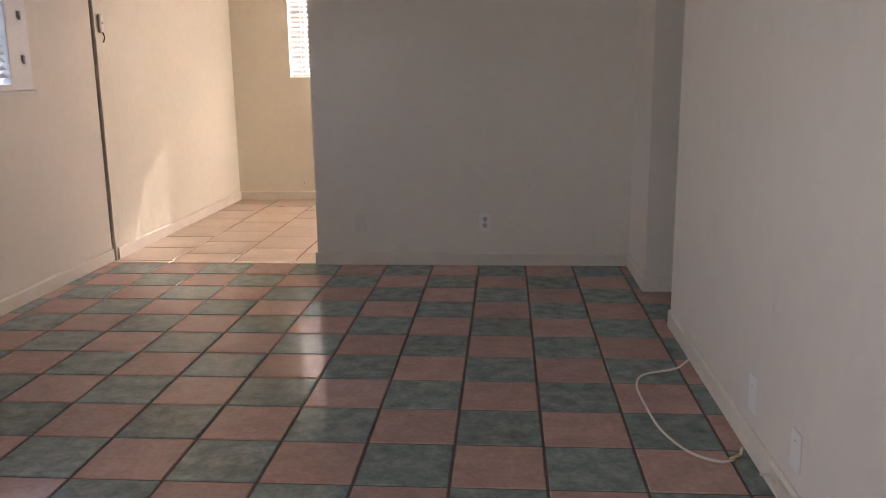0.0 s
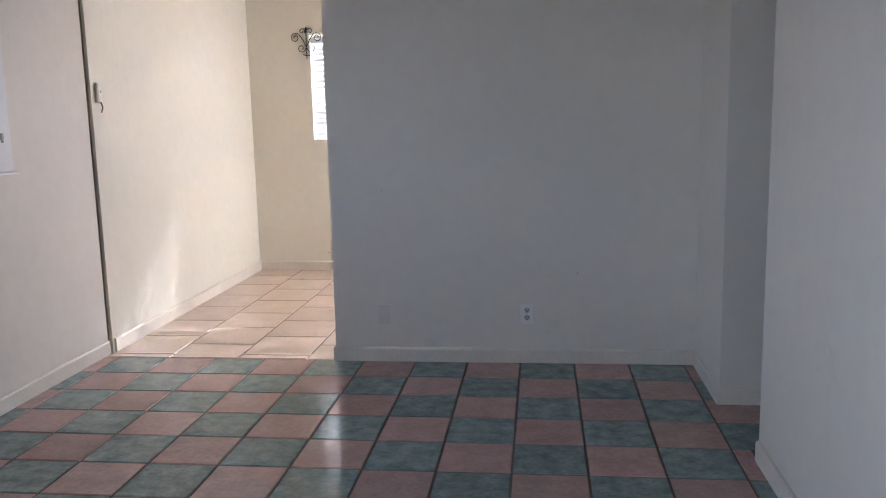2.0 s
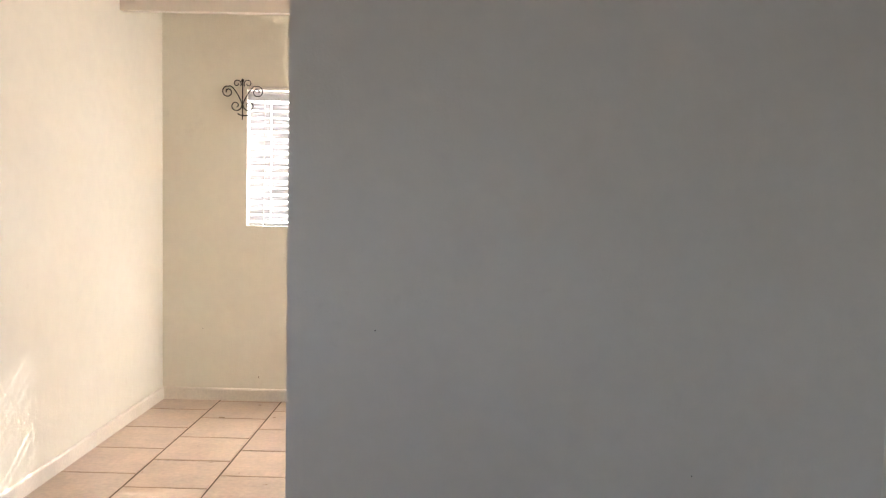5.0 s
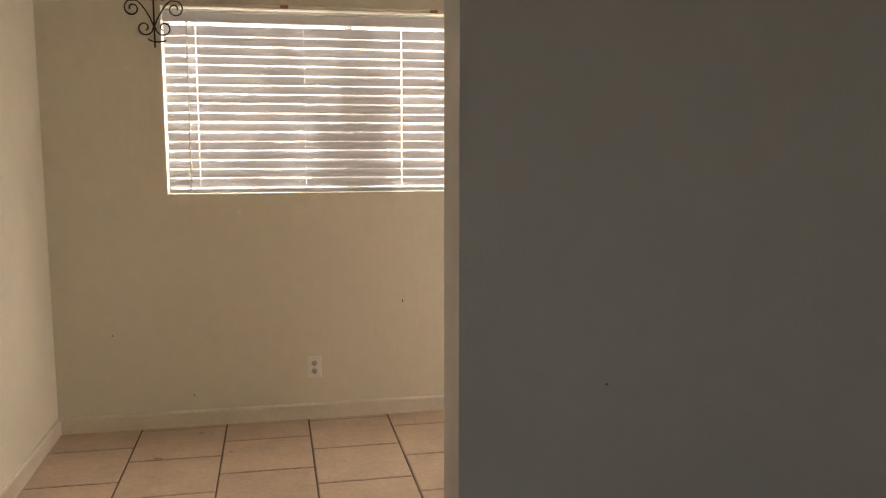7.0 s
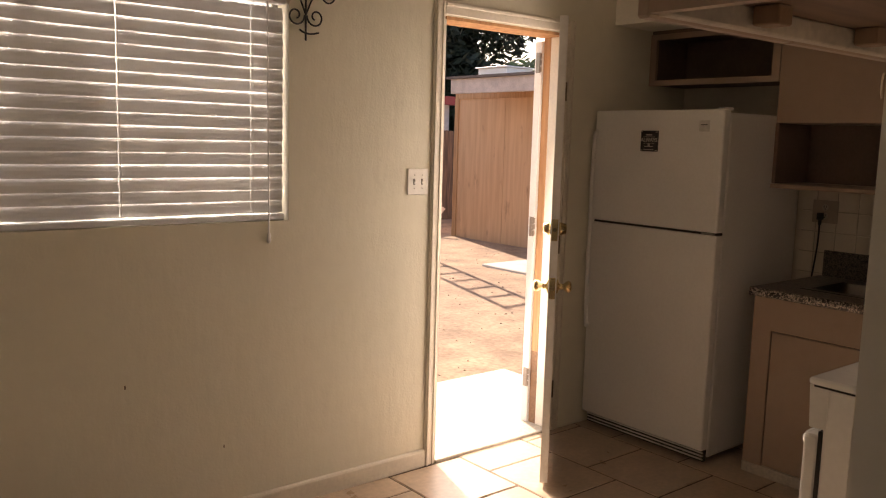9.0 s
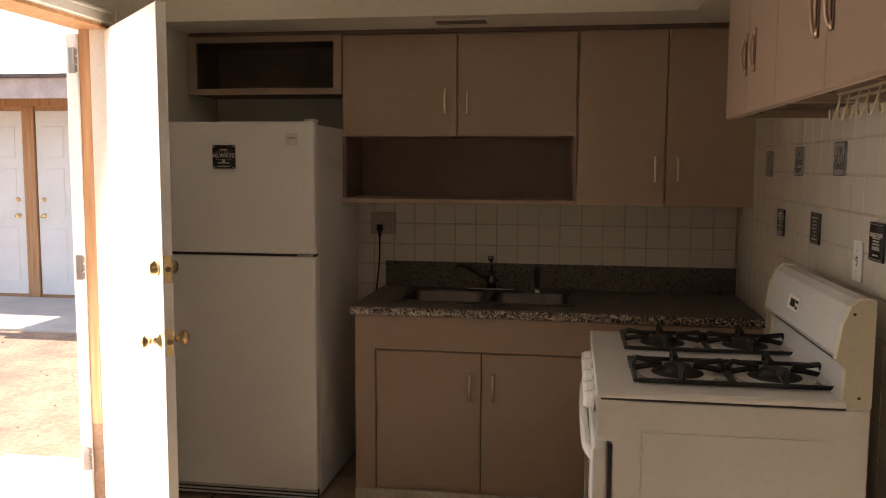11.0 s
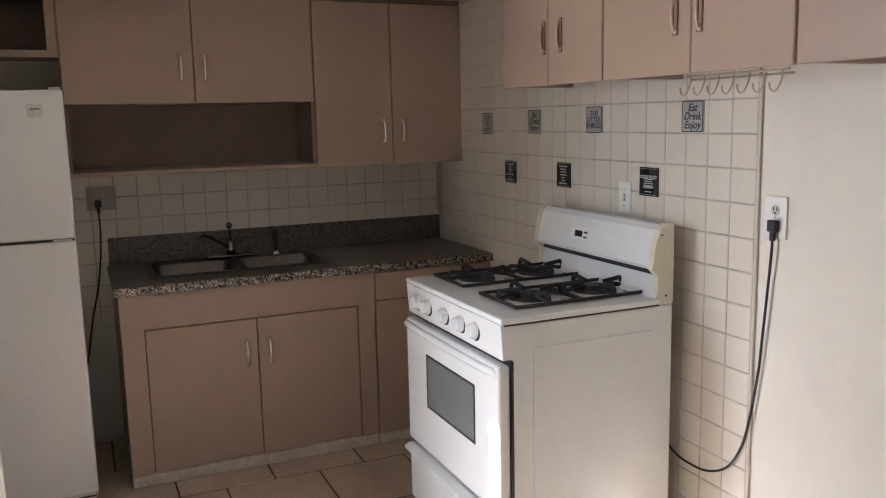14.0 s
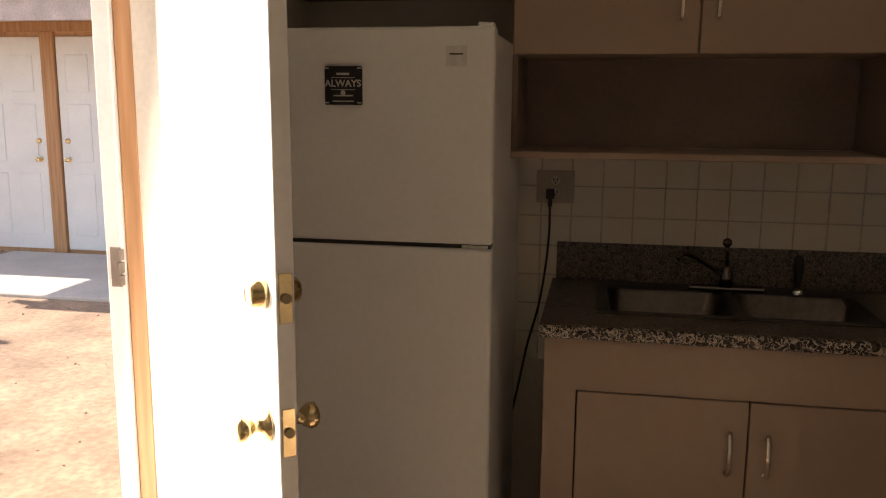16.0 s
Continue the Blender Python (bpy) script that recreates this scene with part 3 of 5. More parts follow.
def iron_scroll(x, z):
    """A wrought iron wall bracket with four curls; x, z: foot of its stem."""
    y = YN - 0.010
    s = thing("iron_scroll", (x, YN - 0.005, z), "black wrought iron scroll ornament hung on the wall", "wall ornament", "iron scrolls by the window")
    part("stem", tube(bmesh.new(), [(x, y, z), (x, y, z + 0.13), (x, y, z + 0.255)], 0.0042), IRON, s, "", True)
    for sd in (-1, 1):
        p = smooth_line([(x, y, z + 0.10), (x + sd * 0.03, y, z + 0.165), (x + sd * 0.075, y, z + 0.222), (x + sd * 0.115, y, z + 0.225)], 5)
        q = scroll(x + sd * 0.100, z + 0.187, 0.040, 1.25, math.pi / 2 - sd * 0.4, -sd, y)
        part("curl", tube(bmesh.new(), p[:-4] + [Vector(v) for v in q], 0.0036), IRON, s, "", True)
        q = scroll(x + sd * 0.045, z + 0.095, 0.040, 1.2, math.pi / 2 + sd * (math.pi / 2 - 0.1) , sd, y)
        part("curl", tube(bmesh.new(), q, 0.0036), IRON, s, "", True)
        q = scroll(x + sd * 0.038, z + 0.243, 0.030, 1.1, math.pi / 2 + sd * (math.pi / 2 + 0.6), -sd, y)
        part("curl", tube(bmesh.new(), q, 0.0033), IRON, s, "", True)
    part("hook", tube(bmesh.new(), smooth_line([(x - 0.032, y - 0.006, z + 0.040), (x - 0.01, y - 0.006, z + 0.030), (x + 0.02, y - 0.006, z + 0.027), (x + 0.055, y - 0.008, z + 0.034)], 4), 0.004), IRON, s, "", True)
    part("finial", lathe(bmesh.new(), (x, y, z + 0.252), (0, 0, 1), [(0, 0.004), (0.008, 0.010), (0.016, 0.008), (0.026, 0.001)], 10), IRON, s, "", True)


iron_scroll(-0.78, 1.943)
iron_scroll(1.185, 1.941)


# ---- cover plates ----
def plate(name, cx, cz, normal, at, label, kind, w=0.075, h=0.118, paint=None):
    """A cover plate on a wall; normal: 's', 'n', 'w' the way that it faces."""
    loc = {"s": (cx, at, cz), "n": (cx, at, cz), "w": (at, cx, cz)}[normal]
    t = thing(name, loc, label, "outlet" if kind in "od" else "switch plate" if kind in "st" else "cover plate")
    rot = {"s": 0.0, "n": math.pi, "w": -math.pi / 2}[normal]
    ox, oy, oz = loc
    part("cover", box(ox - w / 2, ox + w / 2, oy - 0.006, oy + 0.0005, oz - h / 2, oz + h / 2, bev=0.003, seg=2), paint or PLASTIC, t)
    if kind in ("o",):
        for dz in (-0.022, 0.022):
            f = lathe(bmesh.new(), (ox, oy - 0.0055, oz + dz), (0, -1, 0), [(0, 0.0165), (0.0022, 0.016)], 16)
            fo = part("socket", f, SOCKET, t)
            sb = box(ox - 0.0085, ox - 0.0045, oy - 0.0085, oy - 0.0072, oz + dz - 0.001, oz + dz + 0.010)
            bx(sb, ox + 0.0045, ox + 0.0085, oy - 0.0085, oy - 0.0072, oz + dz - 0.001, oz + dz + 0.009)
            bx(sb, ox - 0.003, ox + 0.003, oy - 0.0085, oy - 0.0072, oz + dz - 0.0105, oz + dz - 0.0045)
            part("slot", sb, SLOT, fo)
        part("screw", cyl(bmesh.new(), (ox, oy - 0.008, oz), (ox, oy - 0.005, oz), 0.003, seg=8), CHROME, t)
    elif kind in ("s", "t"):
        for dx in ((0,) if kind == "s" else (-0.023, 0.023)):
            part("slot", box(ox + dx - 0.005, ox + dx + 0.005, oy - 0.0068, oy - 0.005, oz - 0.013, oz + 0.013), SLOT, t)
            tg = prism(bmesh.new(), [(oy - 0.006, oz - 0.010), (oy - 0.016, oz + 0.008), (oy - 0.012, oz + 0.011), (oy - 0.006, oz + 0.006)], "x", ox + dx - 0.0035, ox + dx + 0.0035)
            part("toggle", tg, PLASTIC, t)
            for dz in (-0.03, 0.03):
                part("screw", cyl(bmesh.new(), (ox + dx, oy - 0.0075, oz + dz), (ox + dx, oy - 0.005, oz + dz), 0.0026, seg=8), CHROME, t)
    else:
        part("screw", cyl(bmesh.new(), (ox, oy - 0.0075, oz + 0.03), (ox, oy - 0.005, oz + 0.03), 0.003, seg=8), paint or CHROME, t)
    t.rotation_euler.z = rot
    return t


plate("outlet_plate", 1.236, 0.287, "s", YL - 0.001, "white double outlet low on the partition wall", "o")
plate("blank_plate", 0.415, 0.281, "s", YL - 0.001, "blank cover plate painted over in wall colour", "b", paint=OUTG)
plate("outlet_plate", -0.035, 0.283, "s", YN - 0.001, "white double outlet low on the dining wall", "o")
plate("double_switch", 1.772, 1.369, "s", YN - 0.001, "white double light switch beside the back door", "t", w=0.118)
plate("cover_plate", -2.73, 0.20, "w", 2.190, "white cover plate low on the living room wall", "b")
plate("cover_plate", -3.15, 0.20, "w", 2.190, "white cover plate low on the living room wall", "b")
plate("outlet_plate", 1.213, 1.278, "n", YP + 0.0012, "white oversized outlet with a black plug", "o", w=0.085, h=0.13)
plate("outlet_plate", 1.935, 1.245, "w", 3.7405, "wide beige outlet plate with a black plug", "o", w=0.135, h=0.118, paint=OUTB)
plate("switch_plate", 1.952, 1.283, "n", YP + 0.0125, "white switch plate on the tiled wall above the stove", "s")


# ---- living room window, latch, cable ----
LW = thing("window_2", (XW - 0.06, -1.43, 1.18), "white sliding window with catches and a slatted blind", "window", kind="structure")
fr = bmesh.new()
for a in ((-2.148, -2.10, 1.182, 2.098), (-0.915, -0.702, 1.182, 2.098)):
    bx(fr, XW - 0.07, XW + 0.004, a[0], a[1], a[2], a[3], bev=0.004)
bx(fr, XW - 0.07, XW + 0.004, -2.10, -0.915, 2.05, 2.098)
bx(fr, XW - 0.07, XW + 0.004, -2.10, -0.915, 1.182, 1.215)
part("window_frame", fr, DOORW, LW)
p = part("pane", box(XW - 0.052, XW - 0.048, -2.10, -0.915, 1.215, 2.05), glass, LW)
p.visible_shadow = False
part("window_sill", box(XW - 0.01, XW + 0.018, -2.17, -0.68, 1.165, 1.18, bev=0.004), DOORW, LW)
for z in (1.34, 1.58, 1.8):
    cb = box(XW + 0.004, XW + 0.016, -0.795, -0.775, z, z + 0.035, bev=0.003)
    cyl(cb, (XW + 0.012, -0.785, z - 0.012), (XW + 0.012, -0.785, z + 0.01), 0.006, seg=8)
    part("catch", cb, mat("grey_catch", (0.36, 0.36, 0.37), 0.4, 0.5), LW, "grey metal catch")
# Window never in view, added as the opening for the living room's light
FW = thing("added_window", (XW - 0.1, -5.35, 0.9), "unseen white framed window added to light the living room", "window", kind="structure")
fr = bmesh.new()
for a in ((-5.948, -5.90, 0.902, 2.098), (-4.80, -4.752, 0.902, 2.098), (-5.90, -4.80, 0.902, 0.94), (-5.90, -4.80, 2.06, 2.098)):
    bx(fr, XW - 0.13, XW - 0.09, a[0], a[1], a[2], a[3], bev=0.004)
part("window_frame", fr, DOORW, FW)
p = part("pane", box(XW - 0.112, XW - 0.108, -5.90, -4.80, 0.94, 2.06), glass, FW)
p.visible_shadow = False
B2 = thing("window_blind", (XW - 0.025, -1.46, 1.235), "white horizontal slatted blind in the living room window", "blind")
for k in range(19):
    bm = bmesh.new()
    z = 1.26 + 0.042 * k
    prism(bm, [(XW - 0.04, z + 0.012), (XW - 0.016, z - 0.010), (XW - 0.014, z - 0.008), (XW - 0.038, z + 0.014)], "y", -2.095, -0.92)
    part("slat", bm, BLIND, B2)

LT = thing("door_catch", (XD + 0.006, 0.115, 1.49), "white metal door catch on the wall edge", "catch")
part("plate", box(XD - 0.001, XD + 0.006, 0.135, 0.20, 1.535, 1.655, bev=0.002), PLASTIC, LT)
part("keeper", box(XD + 0.006, XD + 0.020, 0.12, 0.137, 1.535, 1.65, bev=0.002), mat("worn_keeper", (0.60, 0.53, 0.45), 0.45, 0.2), LT)
lb = tube(bmesh.new(), smooth_line([(XD + 0.008, 0.17, 1.54), (XD + 0.018, 0.167, 1.515), (XD + 0.012, 0.18, 1.50), (XD + 0.006, 0.173, 1.475)], 5), 0.004)
part("hook", lb, mat("brown_metal_hook", (0.16, 0.11, 0.08), 0.5, 0.5), LT, "", True)
part("screw", cyl(bmesh.new(), (XD + 0.005, 0.178, 1.60), (XD + 0.009, 0.178, 1.60), 0.005, seg=10), SLOT, LT)

CB = thing("coax_cable", (2.02, -2.3, 0.0), "loose white coaxial cable lying on the tiles", "cable")
pts = [(2.158, -1.92, 0.03), (2.09, -1.98, 0.010), (1.95, -2.05, 0.008), (1.90, -2.17, 0.008), (1.90, -2.38, 0.008), (1.92, -2.60, 0.008), (1.98, -2.77, 0.008), (2.07, -2.84, 0.008), (2.135, -2.80, 0.012), (2.155, -2.76, 0.02)]
part("cord", tube(bmesh.new(), smooth_line(pts, 7), 0.0045), WCORD, CB, "", True)
part("connector", cyl(bmesh.new(), (2.095, -2.832, 0.010), (2.138, -2.80, 0.012), 0.007, seg=10), BRASS, CB)
CB2 = thing("coax_cable", (2.15, -3.2, 0.0), "white cable looped along the baseboard", "cable")
pts = [(2.168, -2.93, 0.012), (2.162, -3.02, 0.055), (2.150, -3.12, 0.075), (2.140, -3.24, 0.045), (2.135, -3.36, 0.012), (2.13, -3.6, 0.006)]
part("cord", tube(bmesh.new(), smooth_line(pts, 7), 0.0045), WCORD, CB2, "", True)


# ---- kitchen: base cabinets, counter, sink ----
def bow_handle(parent, p, normal, length=0.115, label="satin metal bow handle", metal=None, thick=0.0072, reach=1.0):
    """A bowed pull, upright, standing out along the normal from p."""
    p, n = Vector(p), Vector(normal)
    h = Vector((0, 0, length / 2))
    pts = smooth_line([p - h, p - h + n * 0.010 * reach, p - h * 0.6 + n * 0.020 * reach, p + n * 0.025 * reach, p + h * 0.6 + n * 0.020 * reach, p + h + n * 0.010 * reach, p + h], 5)
    bm = tube(bmesh.new(), pts, thick, 10)
    for s in (-1, 1):
        lathe(bm, p + s * h, n, [(0, 0.011), (0.003, 0.010), (0.006, 0.006)], 12)
    return part("handle", bm, metal or PULL, parent, label, True)


XF = 3.09
Y0, Y1, Y2 = 0.128, 0.765, 1.92
BC = thing("base_cabinet", (3.4, 1.34, 0), "beige painted sink base cabinet with two doors", "cabinet", "kitchen cabinets")
part("side_panel", box(XF + 0.02, 3.745, Y2 - 0.02, Y2, 0.0, 0.869), CAB, BC)
part("side_panel", box(XF + 0.02, 3.745, Y1 + 0.001, Y1 + 0.02, 0.0, 0.869), CAB, BC)
part("back_panel", box(3.725, 3.745, Y1 + 0.02, Y2 - 0.02, 0.0, 0.869), CAB, BC)
bm = box(XF, XF + 0.02, 1.826, Y2, 0.0525, 0.869)
bx(bm, XF, XF + 0.02, Y1 + 0.001, 0.850, 0.0525, 0.869)
bx(bm, XF, XF + 0.02, 0.850, 1.826, 0.714, 0.869)
part("face_frame", bm, CAB, BC)
part("plinth", box(XF - 0.004, XF + 0.02, Y1 + 0.001, Y2 + 0.004, 0.0, 0.052, bev=0.006, seg=2), BASEW, BC, "worn cream plinth board")
# black sheet added behind the doors to shade their gaps
part("inside", box(XF + 0.024, XF + 0.03, 0.78, 1.9, 0.05, 0.8), BLACK, BC)
for a, b, hy in ((1.339, 1.822, 1.388), (0.8545, 1.335, 1.283)):
    d = part("door", box(XF + 0.005, XF + 0.021, a, b, 0.056, 0.708, bev=0.002), CAB, BC)
    bow_handle(d, (XF + 0.005, hy, 0.55), (-1, 0, 0))
DC = thing("base_cabinet", (3.4, 0.44, 0), "beige painted narrow base cabinet with a drawer and a door", "cabinet", "kitchen cabinets")
part("side_panel", box(XF + 0.02, 3.745, Y0, Y0 + 0.02, 0.0, 0.869), CAB, DC)
part("side_panel", box(XF + 0.02, 3.745, Y1 - 0.02, Y1 - 0.001, 0.0, 0.869), CAB, DC)
# the same added black sheet, shading the drawer and door gaps
part("inside", box(XF + 0.02, XF + 0.03, Y0 + 0.02, Y1 - 0.02, 0.05, 0.86), BLACK, DC)
YH = 0.44
drawer = part("drawer", box(XF, XF + 0.02, Y0 + 0.004, Y1 - 0.005, 0.728, 0.864, bev=0.003), CAB, DC)
dh = tube(bmesh.new(), smooth_line([(XF, YH - 0.055, 0.80), (XF - 0.012, YH - 0.055, 0.80), (XF - 0.022, YH - 0.03, 0.80), (XF - 0.025, YH, 0.80), (XF - 0.022, YH + 0.03, 0.80), (XF - 0.012, YH + 0.055, 0.80), (XF, YH + 0.055, 0.80)], 5), 0.0068, 10)
part("handle", dh, OLDPULL, drawer, "tarnished bow handle", True)
part("door", box(XF, XF + 0.02, Y0 + 0.004, Y1 - 0.005, 0.050, 0.7225, bev=0.002), CAB, DC)
part("plinth", box(XF - 0.004, XF + 0.02, Y0, Y1 - 0.001, 0.0, 0.046, bev=0.006, seg=2), BASEW, DC, "worn cream plinth board")

CT = thing("countertop", (3.4, 1.0, 0.87), "dark speckled granite laminate countertop with a rolled edge", "countertop")
SX0, SX1, SY0, SY1 = 3.24, 3.66, 0.93, 1.76
bm = bmesh.new()
bx(bm, 3.083, SX0, Y0, 1.935, 0.871, 0.911)
bx(bm, SX1, 3.735, Y0, 1.935, 0.871, 0.911)
bx(bm, SX0, SX1, Y0, SY0, 0.871, 0.911)
bx(bm, SX0, SX1, SY1, 1.935, 0.871, 0.911)
part("top", bm, GRANITE, CT)
edge = [(3.064, 0.876), (3.060, 0.893), (3.066, 0.907), (3.072, 0.910), (3.083, 0.911), (3.083, 0.871), (3.072, 0.871)]
part("rolled_edge", prism(bmesh.new(), edge, "y", Y0, 1.937), EDGE, CT, "rolled front edge, light put into its bolder speckle")
part("backsplash", box(3.733, 3.749, Y0, 1.923, 0.911, 1.046, bev=0.003), GRANITE, CT)

SK = thing("kitchen_sink", (3.45, 1.345, 0.91), "stainless steel double bowl sink set into the counter", "sink")
bm = bmesh.new()
rim_o, rim_i = (SX0 - 0.015, SX1 + 0.012, SY0 - 0.015, SY1 + 0.015), 0.03
bowls = ((SX0 + 0.025, SX1 - 0.075, SY0 + 0.02, 1.33), (SX0 + 0.025, SX1 - 0.075, 1.362, SY1 - 0.02))
bx(bm, rim_o[0], bowls[0][0], rim_o[2], rim_o[3], 0.9115, 0.916, bev=0.002)
bx(bm, bowls[0][1], rim_o[1], rim_o[2], rim_o[3], 0.9115, 0.916, bev=0.002)
bx(bm, bowls[0][0], bowls[0][1], rim_o[2], bowls[0][2], 0.9115, 0.916)
bx(bm, bowls[0][0], bowls[0][1], bowls[0][3], bowls[1][2], 0.9115, 0.916)
bx(bm, bowls[0][0], bowls[0][1], bowls[1][3], rim_o[3], 0.9115, 0.916)
part("rim", bm, SINKM, SK)
for x0, x1, y0, y1 in bowls:
    bm = bmesh.new()
    loops = []
    for z, ins in ((0.914, 0.0), (0.905, 0.006), (0.79, 0.02), (0.755, 0.05), (0.75, 0.12)):
        ring = []
        for cx, cy, a0 in ((x1 - ins, y1 - ins, 0), (x0 + ins, y1 - ins, 90), (x0 + ins, y0 + ins, 180), (x1 - ins, y0 + ins, 270)):
            r = 0.05
            ox, oy = cx - r * (1 if a0 in (0, 270) else -1), cy - r * (1 if a0 in (0, 90) else -1)
            for k in range(5):
                a = radians(a0 + 22.5 * k)
                ring.append(bm.verts.new((ox + r * math.cos(a), oy + r * math.sin(a), z)))
        loops.append(ring)
    for q, s in zip(loops, loops[1:]):
        for k in range(len(q)):
            bm.faces.new((q[k], q[(k + 1) % len(q)], s[(k + 1) % len(q)], s[k]))
    bm.faces.new(loops[-1])
    b = part("bowl", bm, SINKM, SK, "", True)
    part("drain", lathe(bmesh.new(), ((x0 + x1) / 2, (y0 + y1) / 2, 0.751), (0, 0, 1), [(0, 0.042), (0.003, 0.040), (0.002, 0.02)], 18), CHROME, b)
FA = thing("faucet", (3.625, 1.345, 0.916), "dulled chrome kitchen faucet with a long spout and lever", "faucet")
part("base", box(3.60, 3.65, 1.22, 1.47, 0.9165, 0.932, bev=0.006, seg=2), TAP, FA)
part("body", lathe(bmesh.new(), (3.625, 1.345, 0.93), (0, 0, 1), [(0, 0.024), (0.03, 0.021), (0.06, 0.019), (0.075, 0.012)], 16), TAP, FA, "", True)
part("spout", tube(bmesh.new(), smooth_line([(3.622, 1.35, 0.965), (3.60, 1.40, 1.0), (3.56, 1.46, 1.04), (3.53, 1.50, 1.055), (3.515, 1.52, 1.04)], 5), 0.009), TAP, FA, "", True)
lv = tube(bmesh.new(), [(3.625, 1.345, 1.0), (3.62, 1.347, 1.05), (3.615, 1.35, 1.075)], 0.006)
lathe(lv, (3.615, 1.35, 1.068), (0, 0, 1), [(0, 0.008), (0.010, 0.016), (0.024, 0.014), (0.03, 0.004)], 12)
part("lever", lv, TAP, FA, "", True)
SP = thing("sink_sprayer", (3.625, 1.115, 0.916), "black plastic sink sprayer in its holder", "sprayer")
part("holder", lathe(bmesh.new(), (3.625, 1.115, 0.9165), (0, 0, 1), [(0, 0.022), (0.012, 0.02), (0.02, 0.013)], 14), CHROME, SP)
part("handle", lathe(bmesh.new(), (3.625, 1.115, 0.934), (0, 0, 1), [(0, 0.011), (0.05, 0.014), (0.08, 0.016), (0.105, 0.013), (0.112, 0.005)], 14), CORD, SP, "black plastic spray head", True)


# ---- kitchen: wall cabinets ----
XU = 3.409


def carcass(parent, material, x0, x1, y0, y1, z0, z1, t=0.016, label=""):
    part("side_panel", box(x0, x1, y0, y0 + t, z0, z1), material, parent, label)
    part("side_panel", box(x0, x1, y1 - t, y1, z0, z1), material, parent, label)
    part("bottom_panel", box(x0, x1, y0 + t, y1 - t, z0, z0 + t), material, parent, label)
    part("top_panel", box(x0, x1, y0 + t, y1 - t, z1 - t, z1), material, parent, label)
    part("back_panel", box(x1 - 0.008, x1, y0 + t, y1 - t, z0 + t, z1 - t), material, parent, label)


UB = thing("wall_cabinet", (3.58, 1.5, 1.36), "beige painted wall cabinet with two doors above an open shelf", "cabinet", "kitchen cabinets")
carcass(UB, CAB, XU + 0.02, 3.745, 0.932, 2.065, 1.692, 2.178)
for a, b, hy in ((1.502, 2.062, 1.556), (0.936, 1.498, 1.449)):
    d = part("door", box(XU, XU + 0.018, a, b, 1.69, 2.172, bev=0.003), CAB, UB)
    bow_handle(d, (XU, hy, 1.856), (-1, 0, 0))
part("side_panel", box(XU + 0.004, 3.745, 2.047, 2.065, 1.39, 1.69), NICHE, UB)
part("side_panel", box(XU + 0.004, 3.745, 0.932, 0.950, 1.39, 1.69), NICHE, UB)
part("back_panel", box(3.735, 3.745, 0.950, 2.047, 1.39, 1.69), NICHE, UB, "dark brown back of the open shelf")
part("shelf_board", box(XU - 0.004, 3.745, 0.932, 2.068, 1.366, 1.388, bev=0.003), CAB, UB)
UC = thing("wall_cabinet", (3.58, 0.53, 1.36), "tall beige painted corner wall cabinet with two doors", "cabinet", "kitchen cabinets")
carcass(UC, CAB, XU + 0.02, 3.745, Y0, 0.930, 1.367, 2.178)
for a, b, hy in ((0.528, 0.928, 0.573), (Y0 + 0.002, 0.523, 0.470)):
    d = part("door", box(XU, XU + 0.018, a, b, 1.366, 2.172, bev=0.003), CAB, UC)
    bow_handle(d, (XU, hy, 1.535), (-1, 0, 0))
UA = thing("wall_cabinet", (3.58, 2.47, 1.90), "open beige cabinet box above the refrigerator", "cabinet", "kitchen cabinets")
# box walls in the darkened paint: their shade is in the colour
carcass(UA, CABIN, XU + 0.02, 3.745, 2.068, YN - 0.004, 1.90, 2.178, label="inside of the open box, shade put into its colour")
bm = box(XU, XU + 0.02, 2.068, 2.108, 1.895, 2.178)
bx(bm, XU, XU + 0.02, 2.815, YN - 0.004, 1.895, 2.178)
bx(bm, XU, XU + 0.02, 2.108, 2.815, 1.895, 1.925)
bx(bm, XU, XU + 0.02, 2.108, 2.815, 2.148, 2.178)
part("face_frame", bm, CAB, UA)
# Added strip whose dark colour is the shade between cabinets and soffit
structure("gap_shade_strip", box(XU + 0.012, XU + 0.03, Y0, YN - 0.004, 2.179, 2.1995), CABIN, "dark strip for the shade in the gap above the wall cabinets", "trim")

